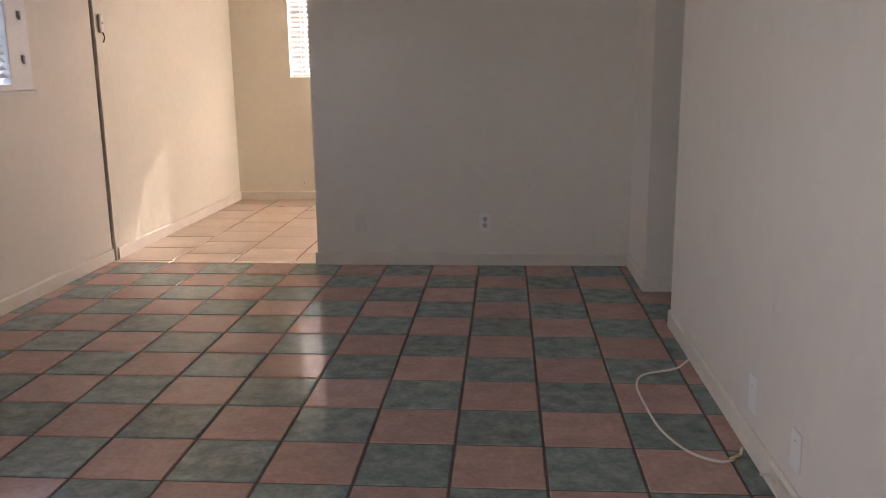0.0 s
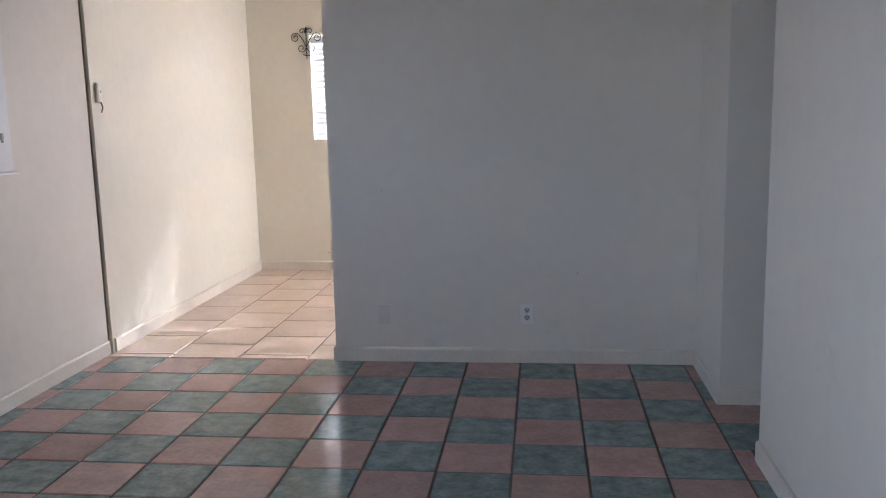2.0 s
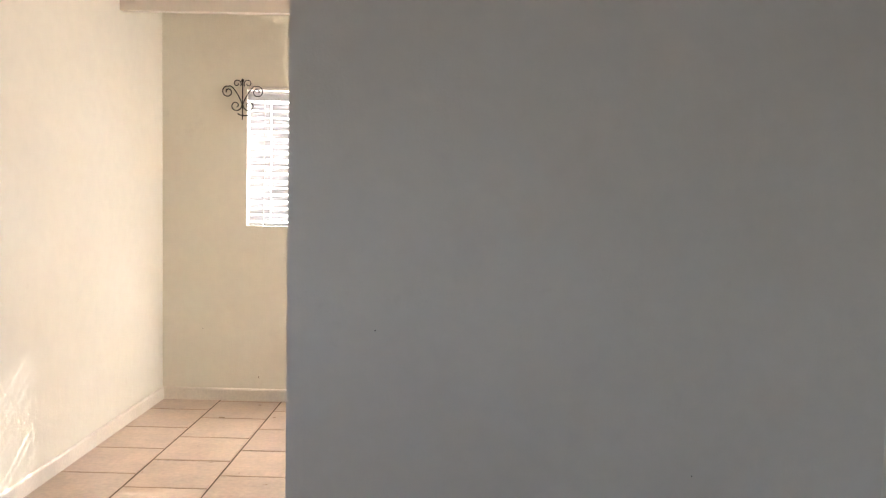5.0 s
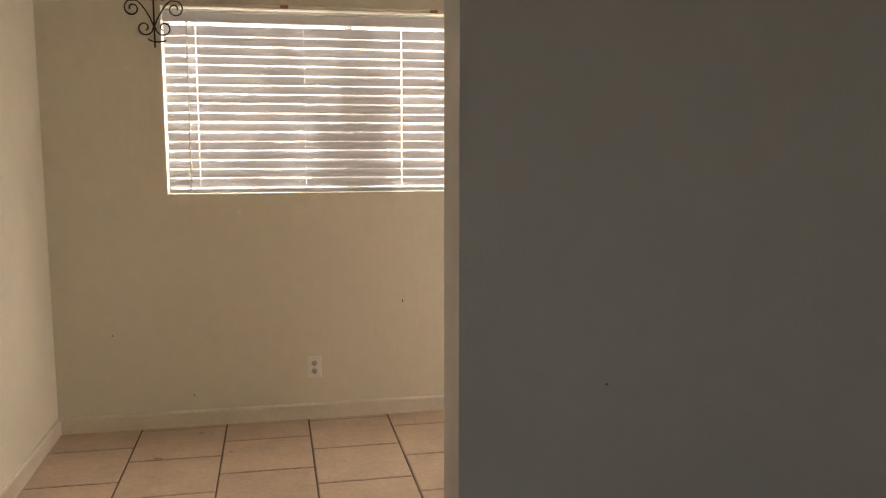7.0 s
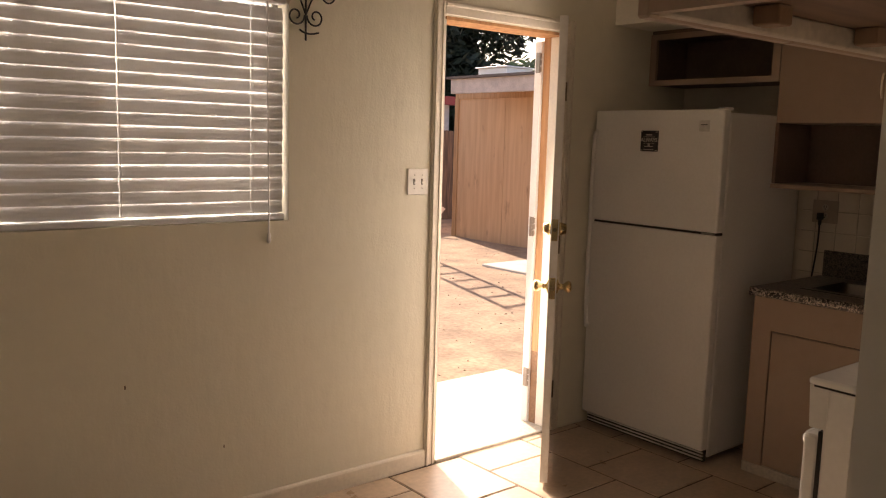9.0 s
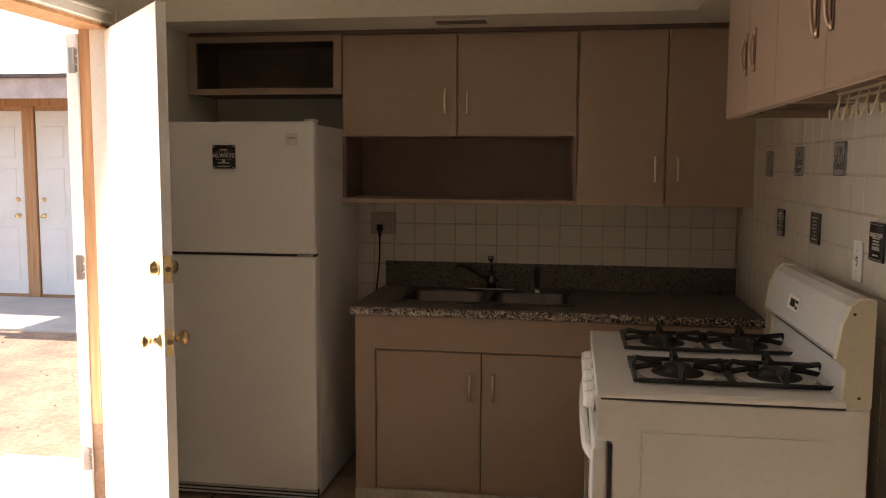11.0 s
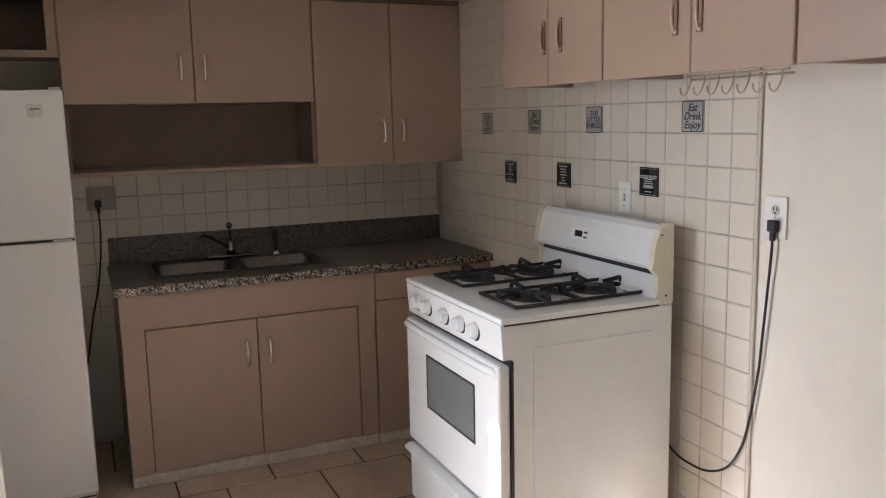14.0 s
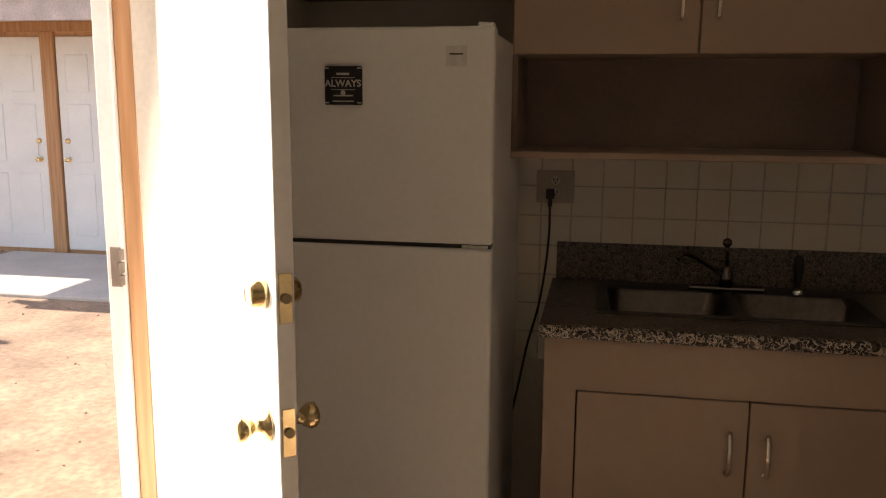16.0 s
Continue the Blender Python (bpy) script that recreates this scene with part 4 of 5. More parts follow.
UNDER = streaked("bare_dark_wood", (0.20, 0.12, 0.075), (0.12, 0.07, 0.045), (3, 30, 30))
BLOCKW = streaked("aged_block_wood", (0.34, 0.22, 0.14), (0.24, 0.15, 0.09), (30, 30, 4))
ZS0, ZS1, YF = 1.705, 2.198, 0.449
for x0, x1, xm, hz in ((1.658, 2.335, 1.995, (2.022, 1.909)), (0.862, 1.654, 1.232, (1.296, 1.194)), (0.235, 0.858, 0.545, (0.59, 0.50))):
    c = thing("wall_cabinet", ((x0 + x1) / 2, 0.29, ZS0), "beige painted wall cabinet above the stove wall", "cabinet", "kitchen cabinets")
    part("side_panel", box(x0, x0 + 0.016, YP + 0.012, YF - 0.019, ZS0 + 0.004, ZS1), CAB, c)
    part("side_panel", box(x1 - 0.016, x1, YP + 0.012, YF - 0.019, ZS0 + 0.004, ZS1), CAB, c)
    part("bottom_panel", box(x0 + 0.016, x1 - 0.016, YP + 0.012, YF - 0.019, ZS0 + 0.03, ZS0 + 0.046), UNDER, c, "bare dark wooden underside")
    for q in (0.3, 0.72):
        xb = x0 + (x1 - x0) * q
        part("block", box(xb - 0.016, xb + 0.016, YF - 0.075, YF - 0.04, ZS0 + 0.006, ZS0 + 0.03, bev=0.002), BLOCKW, c, "small wooden corner block")
    part("top_panel", box(x0 + 0.016, x1 - 0.016, YP + 0.012, YF - 0.019, ZS1 - 0.016, ZS1), CAB, c)
    part("lower_rail", box(x0 + 0.016, x1 - 0.016, YF - 0.036, YF - 0.019, ZS0 + 0.002, ZS0 + 0.03, bev=0.002), BASEW, c, "pale worn rail under the cabinet")
    for a, b, hx in ((xm + 0.002, x1 - 0.002, hz[0]), (x0 + 0.002, xm - 0.002, hz[1])):
        d = part("door", box(a, b, YF - 0.018, YF, ZS0, ZS1 - 0.004, bev=0.003), CAB, c)
        bow_handle(d, (hx, YF + 0.002, 1.875), (0, 1, 0), 0.098, "tarnished bow handle", OLDPULL, 0.0042, 0.55)
        ring = bmesh.new()
        for q in ((-0.012, -0.007, 1.815, 1.935), (0.007, 0.012, 1.815, 1.935), (-0.007, 0.007, 1.815, 1.827), (-0.007, 0.007, 1.923, 1.935)):
            bx(ring, hx + q[0], hx + q[1], YF - 0.0005, YF + 0.0035, q[2], q[3], bev=0.001)
        part("handle_plate", ring, BRONZE, d, "tarnished bronze open back plate")
HR = thing("hook_rail", (1.11, 0.40, 1.70), "pale brass wire rail with a row of mug hooks", "hook rail")
part("wire", tube(bmesh.new(), [(0.92, 0.40, 1.700), (1.11, 0.40, 1.699), (1.30, 0.40, 1.700)], 0.0035), WIRE, HR)
part("wire", tube(bmesh.new(), [(0.92, 0.385, 1.690), (1.11, 0.385, 1.689), (1.30, 0.385, 1.690)], 0.003), WIRE, HR)
for k in range(7):
    x = 0.94 + 0.057 * k
    q = [(x, 0.40, 1.699), (x, 0.405, 1.675), (x + 0.008, 0.41, 1.652), (x + 0.022, 0.41, 1.645), (x + 0.034, 0.41, 1.655), (x + 0.036, 0.41, 1.668)]
    part("hook", tube(bmesh.new(), smooth_line(q, 4), 0.0024, 6), WIRE, HR, "", True)


def grille(name, m, w, h, n, label):
    v = thing(name, (0, 0, 0), label, "vent")
    slat_mat = mat("vent_slat", (0.16, 0.14, 0.12), 0.5)
    fr = bmesh.new()
    for a in ((-w / 2, -w / 2 + 0.02, -h / 2, h / 2), (w / 2 - 0.02, w / 2, -h / 2, h / 2), (-w / 2 + 0.02, w / 2 - 0.02, -h / 2, -h / 2 + 0.02), (-w / 2 + 0.02, w / 2 - 0.02, h / 2 - 0.02, h / 2)):
        bx(fr, a[0], a[1], a[2], a[3], 0.0, 0.006)
    part("frame", fr, CEIL, v)
    part("backing", box(-w / 2 + 0.02, w / 2 - 0.02, -h / 2 + 0.02, h / 2 - 0.02, 0.0005, 0.001), SLOT, v)
    for k in range(n):
        x = -w / 2 + 0.02 + (w - 0.04) * (k + 0.5) / n
        part("slat", prism(bmesh.new(), [(x - 0.004, 0.001), (x + 0.004, 0.006), (x + 0.005, 0.005), (x - 0.003, 0.0005)], "y", -h / 2 + 0.02, h / 2 - 0.02), slat_mat, v)
    v.matrix_world = m
    return v


grille("ceiling_vent", pose(3.24, 1.46, 2.1995, 180, 0, 0), 0.14, 0.27, 6, "grey slotted air vent under the soffit")
grille("wall_vent", pose(2.78, 0.4495, 2.40, -90, 0, 0), 0.22, 0.26, 8, "dark air vent in the soffit face")


# ---- refrigerator ----
FX, FY0, FY1, FZ = 2.952, 2.062, 2.835, 1.738
FR = thing("refrigerator", (3.3, 2.45, 0), "old white two-door refrigerator with freezer on top", "refrigerator")
part("body", box(FX + 0.065, 3.70, FY0 + 0.004, FY1, 0.03, FZ - 0.012, bev=0.008, seg=2), FRIDGEW, FR)
for z0, z1, nm in ((0.075, 1.143, "fridge_door"), (1.155, FZ, "freezer_door")):
    d = part(nm, box(FX, FX + 0.055, FY0, FY1 + 0.004, z0, z1, bev=0.010, seg=3), FRIDGEW, FR)
    pts = [(FX, FY1 - 0.012, z0 + 0.5), (FX - 0.02, FY1 - 0.012, z0 + 0.54), (FX - 0.025, FY1 - 0.012, z1 - 0.02), (FX, FY1 - 0.012, z1 - 0.005)] if nm == "fridge_door" else [(FX, FY1 - 0.012, z0 + 0.005), (FX - 0.025, FY1 - 0.012, z0 + 0.02), (FX - 0.02, FY1 - 0.012, z0 + 0.42), (FX, FY1 - 0.012, z0 + 0.47)]
    part("handle", tube(bmesh.new(), smooth_line(pts, 5), 0.011), FRIDGEW, d, "moulded white pull", True)
    part("gasket", box(FX + 0.055, FX + 0.066, FY0 + 0.012, FY1 - 0.01, z0 + 0.01, z1 - 0.01), SLOT, d)
part("seam", box(FX + 0.012, FX + 0.06, FY0 + 0.006, FY1, 1.1425, 1.1555), SLOT, FR)
part("hinge", box(FX + 0.005, FX + 0.05, FY0 + 0.012, FY0 + 0.085, 1.1445, 1.1535), CHROME, FR)
part("hinge", box(FX + 0.02, FX + 0.09, FY0 + 0.01, FY0 + 0.05, FZ - 0.002, FZ + 0.012, bev=0.003), FRIDGEW, FR)
kp = box(FX + 0.04, FX + 0.06, FY0 + 0.01, FY1 - 0.01, 0.012, 0.072)
part("kick_grille", kp, SLOT, FR, "dark kick grille")
for k in range(3):
    part("grille_bar", box(FX + 0.034, FX + 0.041, FY0 + 0.012, FY1 - 0.012, 0.020 + 0.017 * k, 0.027 + 0.017 * k), FRIDGEW, FR)
for y in (FY0 + 0.05, FY1 - 0.05):
    for x in (FX + 0.09, 3.64):
        part("foot", cyl(bmesh.new(), (x, y, 0.0), (x, y, 0.032), 0.018, seg=12), SLOT, FR)
bd = part("badge", box(FX - 0.003, FX + 0.001, 2.138, 2.194, 1.634, 1.687, bev=0.001), mat("grey_badge", (0.76, 0.75, 0.72), 0.3, 0.2), FR, "small grey maker's badge")
part("badge_mark", box(FX - 0.0042, FX - 0.0028, 2.148, 2.184, 1.664, 1.668), SLOT, bd)


def print_on(bm, m):
    bmesh.ops.transform(bm, matrix=m, verts=bm.verts[:])
    return bm


def face_west(x, y, z):
    return Matrix.Translation((x, y, z)) @ pose(0, 0, 0, 90, 0, -90)


def face_north(x, y, z):
    return Matrix.Translation((x, y, z)) @ pose(0, 0, 0, 90, 0, 180)


MG = thing("fridge_magnet", (FX, 2.476, 1.583), "square black magnet tile with pale lettering", "magnet")
part("tile", box(FX - 0.010, FX - 0.0006, 2.423, 2.529, 1.531, 1.635, bev=0.003), DECOB, MG)
part("lettering", print_on(text_mesh("ALWAYS", 0.026), face_west(FX - 0.0104, 2.476, 1.588)), PALEINK, MG)
bm = bmesh.new()
for z, a, b in ((1.604, 0.034, 0.0015), (1.572, 0.034, 0.0015), (1.614, 0.018, 0.006), (1.556, 0.028, 0.004), (1.541, 0.030, 0.003)):
    bx(bm, FX - 0.0110, FX - 0.0099, 2.476 - a, 2.476 + a, z - b / 2, z + b / 2)
for sy in (-1, 1):
    for sz in (-1, 1):
        bx(bm, FX - 0.0110, FX - 0.0099, 2.476 + sy * 0.046 - 0.006, 2.476 + sy * 0.046 + 0.006, 1.583 + sz * 0.046 - 0.002, 1.583 + sz * 0.046 + 0.002)
lathe(bm, (FX - 0.0099, 2.476, 1.564), (-1, 0, 0), [(0, 0.007), (0.0012, 0.007)], 12)
part("ornament", bm, PALEINK, MG)


# ---- stove ----
ST = thing("gas_stove", (1.98, 0.53, 0), "white enamel gas stove with black iron grates", "stove")
TX0, TX1, TY0, TY1 = 1.575, 2.375, 0.205, 0.862
part("body", box(TX0 + 0.004, TX1 - 0.004, TY0, TY1 - 0.03, 0.03, 0.949, bev=0.004), WHITEEN, ST)
sp = bmesh.new()
for a in ((0.285, 0.757, 0.864, 0.867), (0.754, 0.757, 0.10, 0.864)):
    bx(sp, TX0 + 0.0015, TX0 + 0.006, a[0], a[1], a[2], a[3], bev=0.001)
part("side_crease", sp, WHITEEN, ST)
top = box(TX0 - 0.005, TX1 + 0.005, TY0 + 0.055, TY1 + 0.014, 0.953, 0.973, bev=0.008, seg=3)
part("cooktop", top, WHITEEN, ST)
part("gap_line", box(TX0 + 0.0005, TX1 - 0.0005, TY0 + 0.06, TY1 + 0.0, 0.948, 0.9535), SLOT, ST)
pan = prism(bmesh.new(), [(TY1 - 0.04, 0.838), (TY1 + 0.005, 0.838), (TY1 + 0.012, 0.9525), (TY1 - 0.04, 0.9525)], "x", TX0 + 0.002, TX1 - 0.002)
part("control_panel", pan, WHITEEN, ST)
for x in (2.265, 2.165, 2.01, 1.875, 1.765):
    # dark disc drawn for the shadow and gap around each knob
    part("knob_shadow", lathe(bmesh.new(), (x, TY1 + 0.005, 0.894), (0, 1, 0.06), [(0, 0.034), (0.005, 0.033)], 20), SLOT, ST)
    kb = lathe(bmesh.new(), (x, TY1 + 0.0115, 0.895), (0, 1, 0.06), [(0, 0.030), (0.004, 0.030), (0.006, 0.026), (0.022, 0.024), (0.026, 0.020)], 20)
    bx(kb, x - 0.006, x + 0.006, TY1 + 0.026, TY1 + 0.042, 0.875, 0.917, bev=0.003)
    part("knob", kb, WHITEEN, ST, "round white control knob")
od = part("oven_door", box(TX0 + 0.006, TX1 - 0.006, TY1 - 0.025, TY1 + 0.022, 0.315, 0.818, bev=0.012, seg=3), WHITEEN, ST)
part("seam", box(TX0 + 0.001, TX1 - 0.001, TY1 - 0.032, TY1 - 0.022, 0.30, 0.832), SLOT, ST)
part("window", box(1.758, 2.155, TY1 + 0.0215, TY1 + 0.024, 0.512, 0.706, bev=0.001), DARKG, od, "grey oven window")
wf = bmesh.new()
for a in ((1.750, 1.758, 0.504, 0.714), (2.155, 2.163, 0.504, 0.714), (1.758, 2.155, 0.504, 0.512), (1.758, 2.155, 0.706, 0.714)):
    bx(wf, a[0], a[1], TY1 + 0.0212, TY1 + 0.0245, a[2], a[3])
part("window_seal", wf, SLOT, od)
hpts = smooth_line([(TX0 + 0.024, TY1 + 0.010, 0.785), (TX0 + 0.045, TY1 + 0.024, 0.795), (TX0 + 0.12, TY1 + 0.032, 0.795), (1.975, TY1 + 0.036, 0.795), (TX1 - 0.12, TY1 + 0.032, 0.795), (TX1 - 0.03, TY1 + 0.024, 0.795), (TX1 - 0.012, TY1 + 0.012, 0.785)], 6)
part("handle", tube(bmesh.new(), hpts, 0.014, 12), WHITEEN, od, "white moulded oven handle", True)
dr = part("drawer", box(TX0 + 0.006, TX1 - 0.006, TY1 - 0.025, TY1 + 0.020, 0.06, 0.295, bev=0.010, seg=2), WHITEEN, ST)
part("lip", prism(bmesh.new(), [(TY1 + 0.018, 0.295), (TY1 + 0.045, 0.283), (TY1 + 0.045, 0.272), (TY1 + 0.018, 0.262)], "x", TX0 + 0.01, TX1 - 0.01), WHITEEN, dr)
bg = prism(bmesh.new(), [(TY0, 0.90), (TY0 + 0.085, 0.955), (TY0 + 0.064, 0.99), (TY0 + 0.058, 1.05), (TY0, 1.05)], "x", TX0 + 0.01, TX1 - 0.01)
part("back_riser", bg, WHITEEN, ST)
part("vent_slot", box(TX0 + 0.035, TX1 - 0.035, TY0 + 0.01, TY0 + 0.056, 1.048, 1.074), SLOT, ST)
cp = prism(bmesh.new(), [(TY0, 1.072), (TY0 + 0.080, 1.072), (TY0 + 0.086, 1.084), (TY0 + 0.072, 1.16), (TY0 + 0.055, 1.205), (TY0 + 0.035, 1.222), (TY0, 1.222)], "x", TX0 + 0.03, TX1 - 0.03)
hood = part("back_panel", cp, WHITEEN, ST)
for a, b in ((TX0 + 0.004, TX0 + 0.03), (TX1 - 0.03, TX1 - 0.004)):
    ec = prism(bmesh.new(), [(TY0, 0.954), (TY0 + 0.078, 0.954), (TY0 + 0.066, 0.988), (TY0 + 0.064, 1.05), (TY0 + 0.088, 1.075), (TY0 + 0.075, 1.16), (TY0 + 0.057, 1.208), (TY0 + 0.035, 1.226), (TY0, 1.226)], "x", a, b)
    e = part("end_cap", ec, STOVEY, ST, "yellowed plastic end cap")
    xs = a - 0.001 if a < 1.8 else b
    for y, z in ((TY0 + 0.03, 0.98), (TY0 + 0.05, 1.19)):
        part("screw", cyl(bmesh.new(), (xs, y, z), (xs + 0.001, y, z), 0.004, seg=8), SLOT, e)
ck = part("clock", print_on(box(-0.06, 0.06, -0.022, 0.022, 0.0, 0.004, bev=0.001), face_north(2.04, TY0 + 0.0745, 1.143) @ pose(0, 0, 0, -11, 0, 0)), PLASTIC, hood)
part("display", print_on(box(-0.028, 0.022, -0.011, 0.012, 0.003, 0.0052), face_north(2.04, TY0 + 0.0745, 1.143) @ pose(0, 0, 0, -11, 0, 0)), LCD, ck)
for dx in (0.036, 0.048):
    for dy in (-0.010, 0.008):
        part("button", print_on(box(dx - 0.004, dx + 0.004, dy - 0.004, dy + 0.004, 0.003, 0.0055), face_north(2.04, TY0 + 0.0745, 1.143) @ pose(0, 0, 0, -11, 0, 0)), SLOT, ck)


TRAY = mat("worn_tray_enamel", (0.58, 0.57, 0.55), 0.25, vary=0.12, scale=14, bump=0.03)


def grate(cx, cy, w, d):
    """An iron grate over two burners: outer bars and raised fingers."""
    g = part("grate", box(cx - w / 2, cx + w / 2, cy - d / 2, cy - d / 2 + 0.012, 0.9763, 0.9878, bev=0.003), IRON, ST, "black cast iron grate")
    for a in ((-w / 2, w / 2, d / 2 - 0.012, d / 2), (-w / 2, -w / 2 + 0.012, -d / 2 + 0.012, d / 2 - 0.012), (w / 2 - 0.012, w / 2, -d / 2 + 0.012, d / 2 - 0.012), (-w / 2 + 0.012, w / 2 - 0.012, -0.008, 0.008)):
        part("bar", box(cx + a[0], cx + a[1], cy + a[2], cy + a[3], 0.9763, 0.9878, bev=0.003), IRON, g)
    part("tray", box(cx - w / 2 + 0.014, cx + w / 2 - 0.014, cy - d / 2 + 0.014, cy + d / 2 - 0.014, 0.9723, 0.9738), TRAY, ST, "pale enamel burner tray")
    for s in (-1, 1):
        yc = cy + s * d / 4
        for k in range(4):
            a = math.pi / 2 * k
            dx, dy = math.cos(a), math.sin(a)
            ex, ey = (w / 2 - 0.006) * dx, (d / 4 - 0.004) * dy
            f = tube(bmesh.new(), [(cx + ex * q, yc + ey * q, z) for q, z in ((1.0, 0.9828), (0.97, 1.0008), (0.90, 1.0128), (0.62, 1.0078), (0.36, 1.0038), (0.34, 0.9948), (0.60, 0.9928), (0.93, 0.9848))], 0.0085, 6)
            part("finger", f, IRON, g)
        b = lathe(bmesh.new(), (cx, yc, 0.9743), (0, 0, 1), [(0, 0.072), (0.004, 0.070), (0.008, 0.052), (0.016, 0.043), (0.019, 0.038), (0.024, 0.034)], 20)
        part("burner", b, IRON, ST, "round black burner cap")
        dp = lathe(bmesh.new(), (cx, yc, 0.9735), (0, 0, 1), [(0, 0.108), (0.0012, 0.104)], 28)
        part("drip_pan", dp, WHITEEN, ST)


grate(2.20, 0.515, 0.275, 0.52)
grate(1.795, 0.515, 0.275, 0.52)
for x in (TX0 + 0.05, TX1 - 0.05):
    for y in (TY0 + 0.05, TY1 - 0.09):
        part("foot", cyl(bmesh.new(), (x, y, 0.0), (x, y, 0.032), 0.018, seg=10), SLOT, ST)


# ---- power cords ----
def plug(parent, p, n):
    p, n = Vector(p), Vector(n)
    a = Vector((-n.y, n.x, 0))
    bm = bmesh.new()
    for d0, d1, w, z0, z1 in ((0.0, 0.022, 0.015, -0.020, 0.016), (0.004, 0.018, 0.008, -0.048, -0.018)):
        c0, c1 = p + n * d0 - a * w, p + n * d1 + a * w
        bx(bm, min(c0.x, c1.x), max(c0.x, c1.x), min(c0.y, c1.y), max(c0.y, c1.y), p.z + z0, p.z + z1, bev=0.004, seg=2)
    part("plug", bm, CORD, parent, "black moulded plug")


C1 = thing("power_cord", (1.3, YP + 0.02, 0.4), "black power cord hanging from the outlet to the stove", "power cord")
plug(C1, (1.208, YP + 0.010, 1.256), (0, 1, 0))
pts = [(1.208, YP + 0.021, 1.215), (1.209, YP + 0.021, 1.18), (1.218, YP + 0.018, 1.10), (1.238, YP + 0.016, 0.9), (1.252, YP + 0.014, 0.78), (1.275, YP + 0.016, 0.64), (1.305, YP + 0.02, 0.52), (1.36, YP + 0.025, 0.43), (1.44, YP + 0.03, 0.385), (1.52, YP + 0.04, 0.38), (1.60, YP + 0.05, 0.40), (1.68, YP + 0.055, 0.46)]
part("cord", tube(bmesh.new(), smooth_line(pts, 6), 0.0042), CORD, C1, "", True)
C2 = thing("power_cord", (3.72, 1.98, 0.5), "dark power cord hanging behind the refrigerator", "power cord")
plug(C2, (3.732, 1.952, 1.222), (-1, 0, 0))
pts = [(3.721, 1.952, 1.182), (3.720, 1.952, 1.15), (3.718, 1.952, 1.08), (3.715, 1.962, 0.95), (3.72, 1.985, 0.80), (3.70, 2.02, 0.66), (3.69, 2.05, 0.5), (3.715, 2.09, 0.3)]
part("cord", tube(bmesh.new(), smooth_line(pts, 6), 0.0045), CORD, C2, "", True)


# ---- printed tiles on the wall ----
def deco(x, z, dark, words, size, label):
    t = thing("printed_tile", (x, YP + 0.013, z), label, "printed tile", "printed tiles on the stove wall")
    w = 0.0535
    part("tile", box(x - w, x + w, YP + 0.0125, YP + 0.019, z - w + 0.001, z + w - 0.001, bev=0.002), DECOB if dark else DECO, t)
    ink = PALEINK if dark else INK
    if words:
        part("lettering", print_on(text_mesh(words, size, 0.8), face_north(x, YP + 0.0193, z)), ink, t)
    else:
        bm = bmesh.new()
        rng = random.Random(int(x * 1000))
        for k in range(7):
            h = rng.uniform(0.003, 0.007)
            v = rng.uniform(0.010, 0.036)
            zz = z + 0.036 - 0.012 * k
            bx(bm, x - v, x + v, YP + 0.0185, YP + 0.0197, zz - h / 2, zz + h / 2)
        part("print", bm, ink, t)
    bm = bmesh.new()
    e, b = (0.047, 0.0008) if dark else (0.0505, 0.0016)
    for sd in (-1, 1):
        bx(bm, x - e, x + e, YP + 0.0185, YP + 0.0196, z + sd * e - b, z + sd * e + b)
        if not dark:
            bx(bm, x + sd * e - b, x + sd * e + b, YP + 0.0185, YP + 0.0195, z - e + b, z + e - b)
    part("border", bm, ink, t)
    if words.startswith("GOOD"):
        bm = bmesh.new()
        for dz, v in ((0.010, 0.030), (0.002, 0.022), (-0.006, 0.027), (-0.036, 0.020)):
            bx(bm, x - v, x + v, YP + 0.0185, YP + 0.0196, z + dz - 0.0018, z + dz + 0.0018)
        part("print", bm, ink, t)


deco(1.580, 1.583, False, "Eat\nDrink\nEnjoy", 0.036, "grey ceramic tile with black script lettering")
deco(2.158, 1.576, False, "THE\nLITTLE\nTHINGS", 0.030, "grey ceramic tile with black printed words")
deco(2.628, 1.571, False, "Eat\nDrink\nEnjoy", 0.036, "grey ceramic tile with black script lettering")
deco(3.090, 1.564, False, "", 0.03, "grey ceramic tile with small black print")
deco(1.808, 1.350, True, "GOOD FOOD\n\n\nFRIENDS", 0.0150, "black ceramic tile with pale lettering")
deco(2.385, 1.345, True, "", 0.02, "black ceramic tile with pale print")
deco(2.856, 1.335, True, "", 0.02, "black ceramic tile with pale print")


# ---- chips and dents in the paint ----
for x, z, r0 in ((0.446, 0.627, 0.006), (-0.66, 0.165, 0.005), (0.15, 2.235, 0.005), (0.83, 0.32, 0.005), (-1.05, 0.50, 0.004)):
    c = thing("paint_chip", (x, YN - 0.001, z), "small dark chip in the wall paint", "paint chip")
    part("chip", print_on(lathe(bmesh.new(), (0, 0, 0), (0, -1, 0), [(0, r0), (0.0012, r0 * 0.7)], 7), Matrix.Translation((x, YN, z)) @ Matrix.Diagonal((0.6, 1, 1.5, 1))), mat("chip_brown", (0.20, 0.14, 0.09), 0.8), c)
for x, z in ((1.52, 0.52), (0.42, 1.0)):
    c = thing("paint_chip", (x, YL - 0.001, z), "small grey chip in the wall paint", "paint chip")
    part("chip", lathe(bmesh.new(), (x, YL, z), (0, -1, 0), [(0, 0.003), (0.0012, 0.002)], 7), mat("chip_grey", (0.30, 0.27, 0.24), 0.8), c)


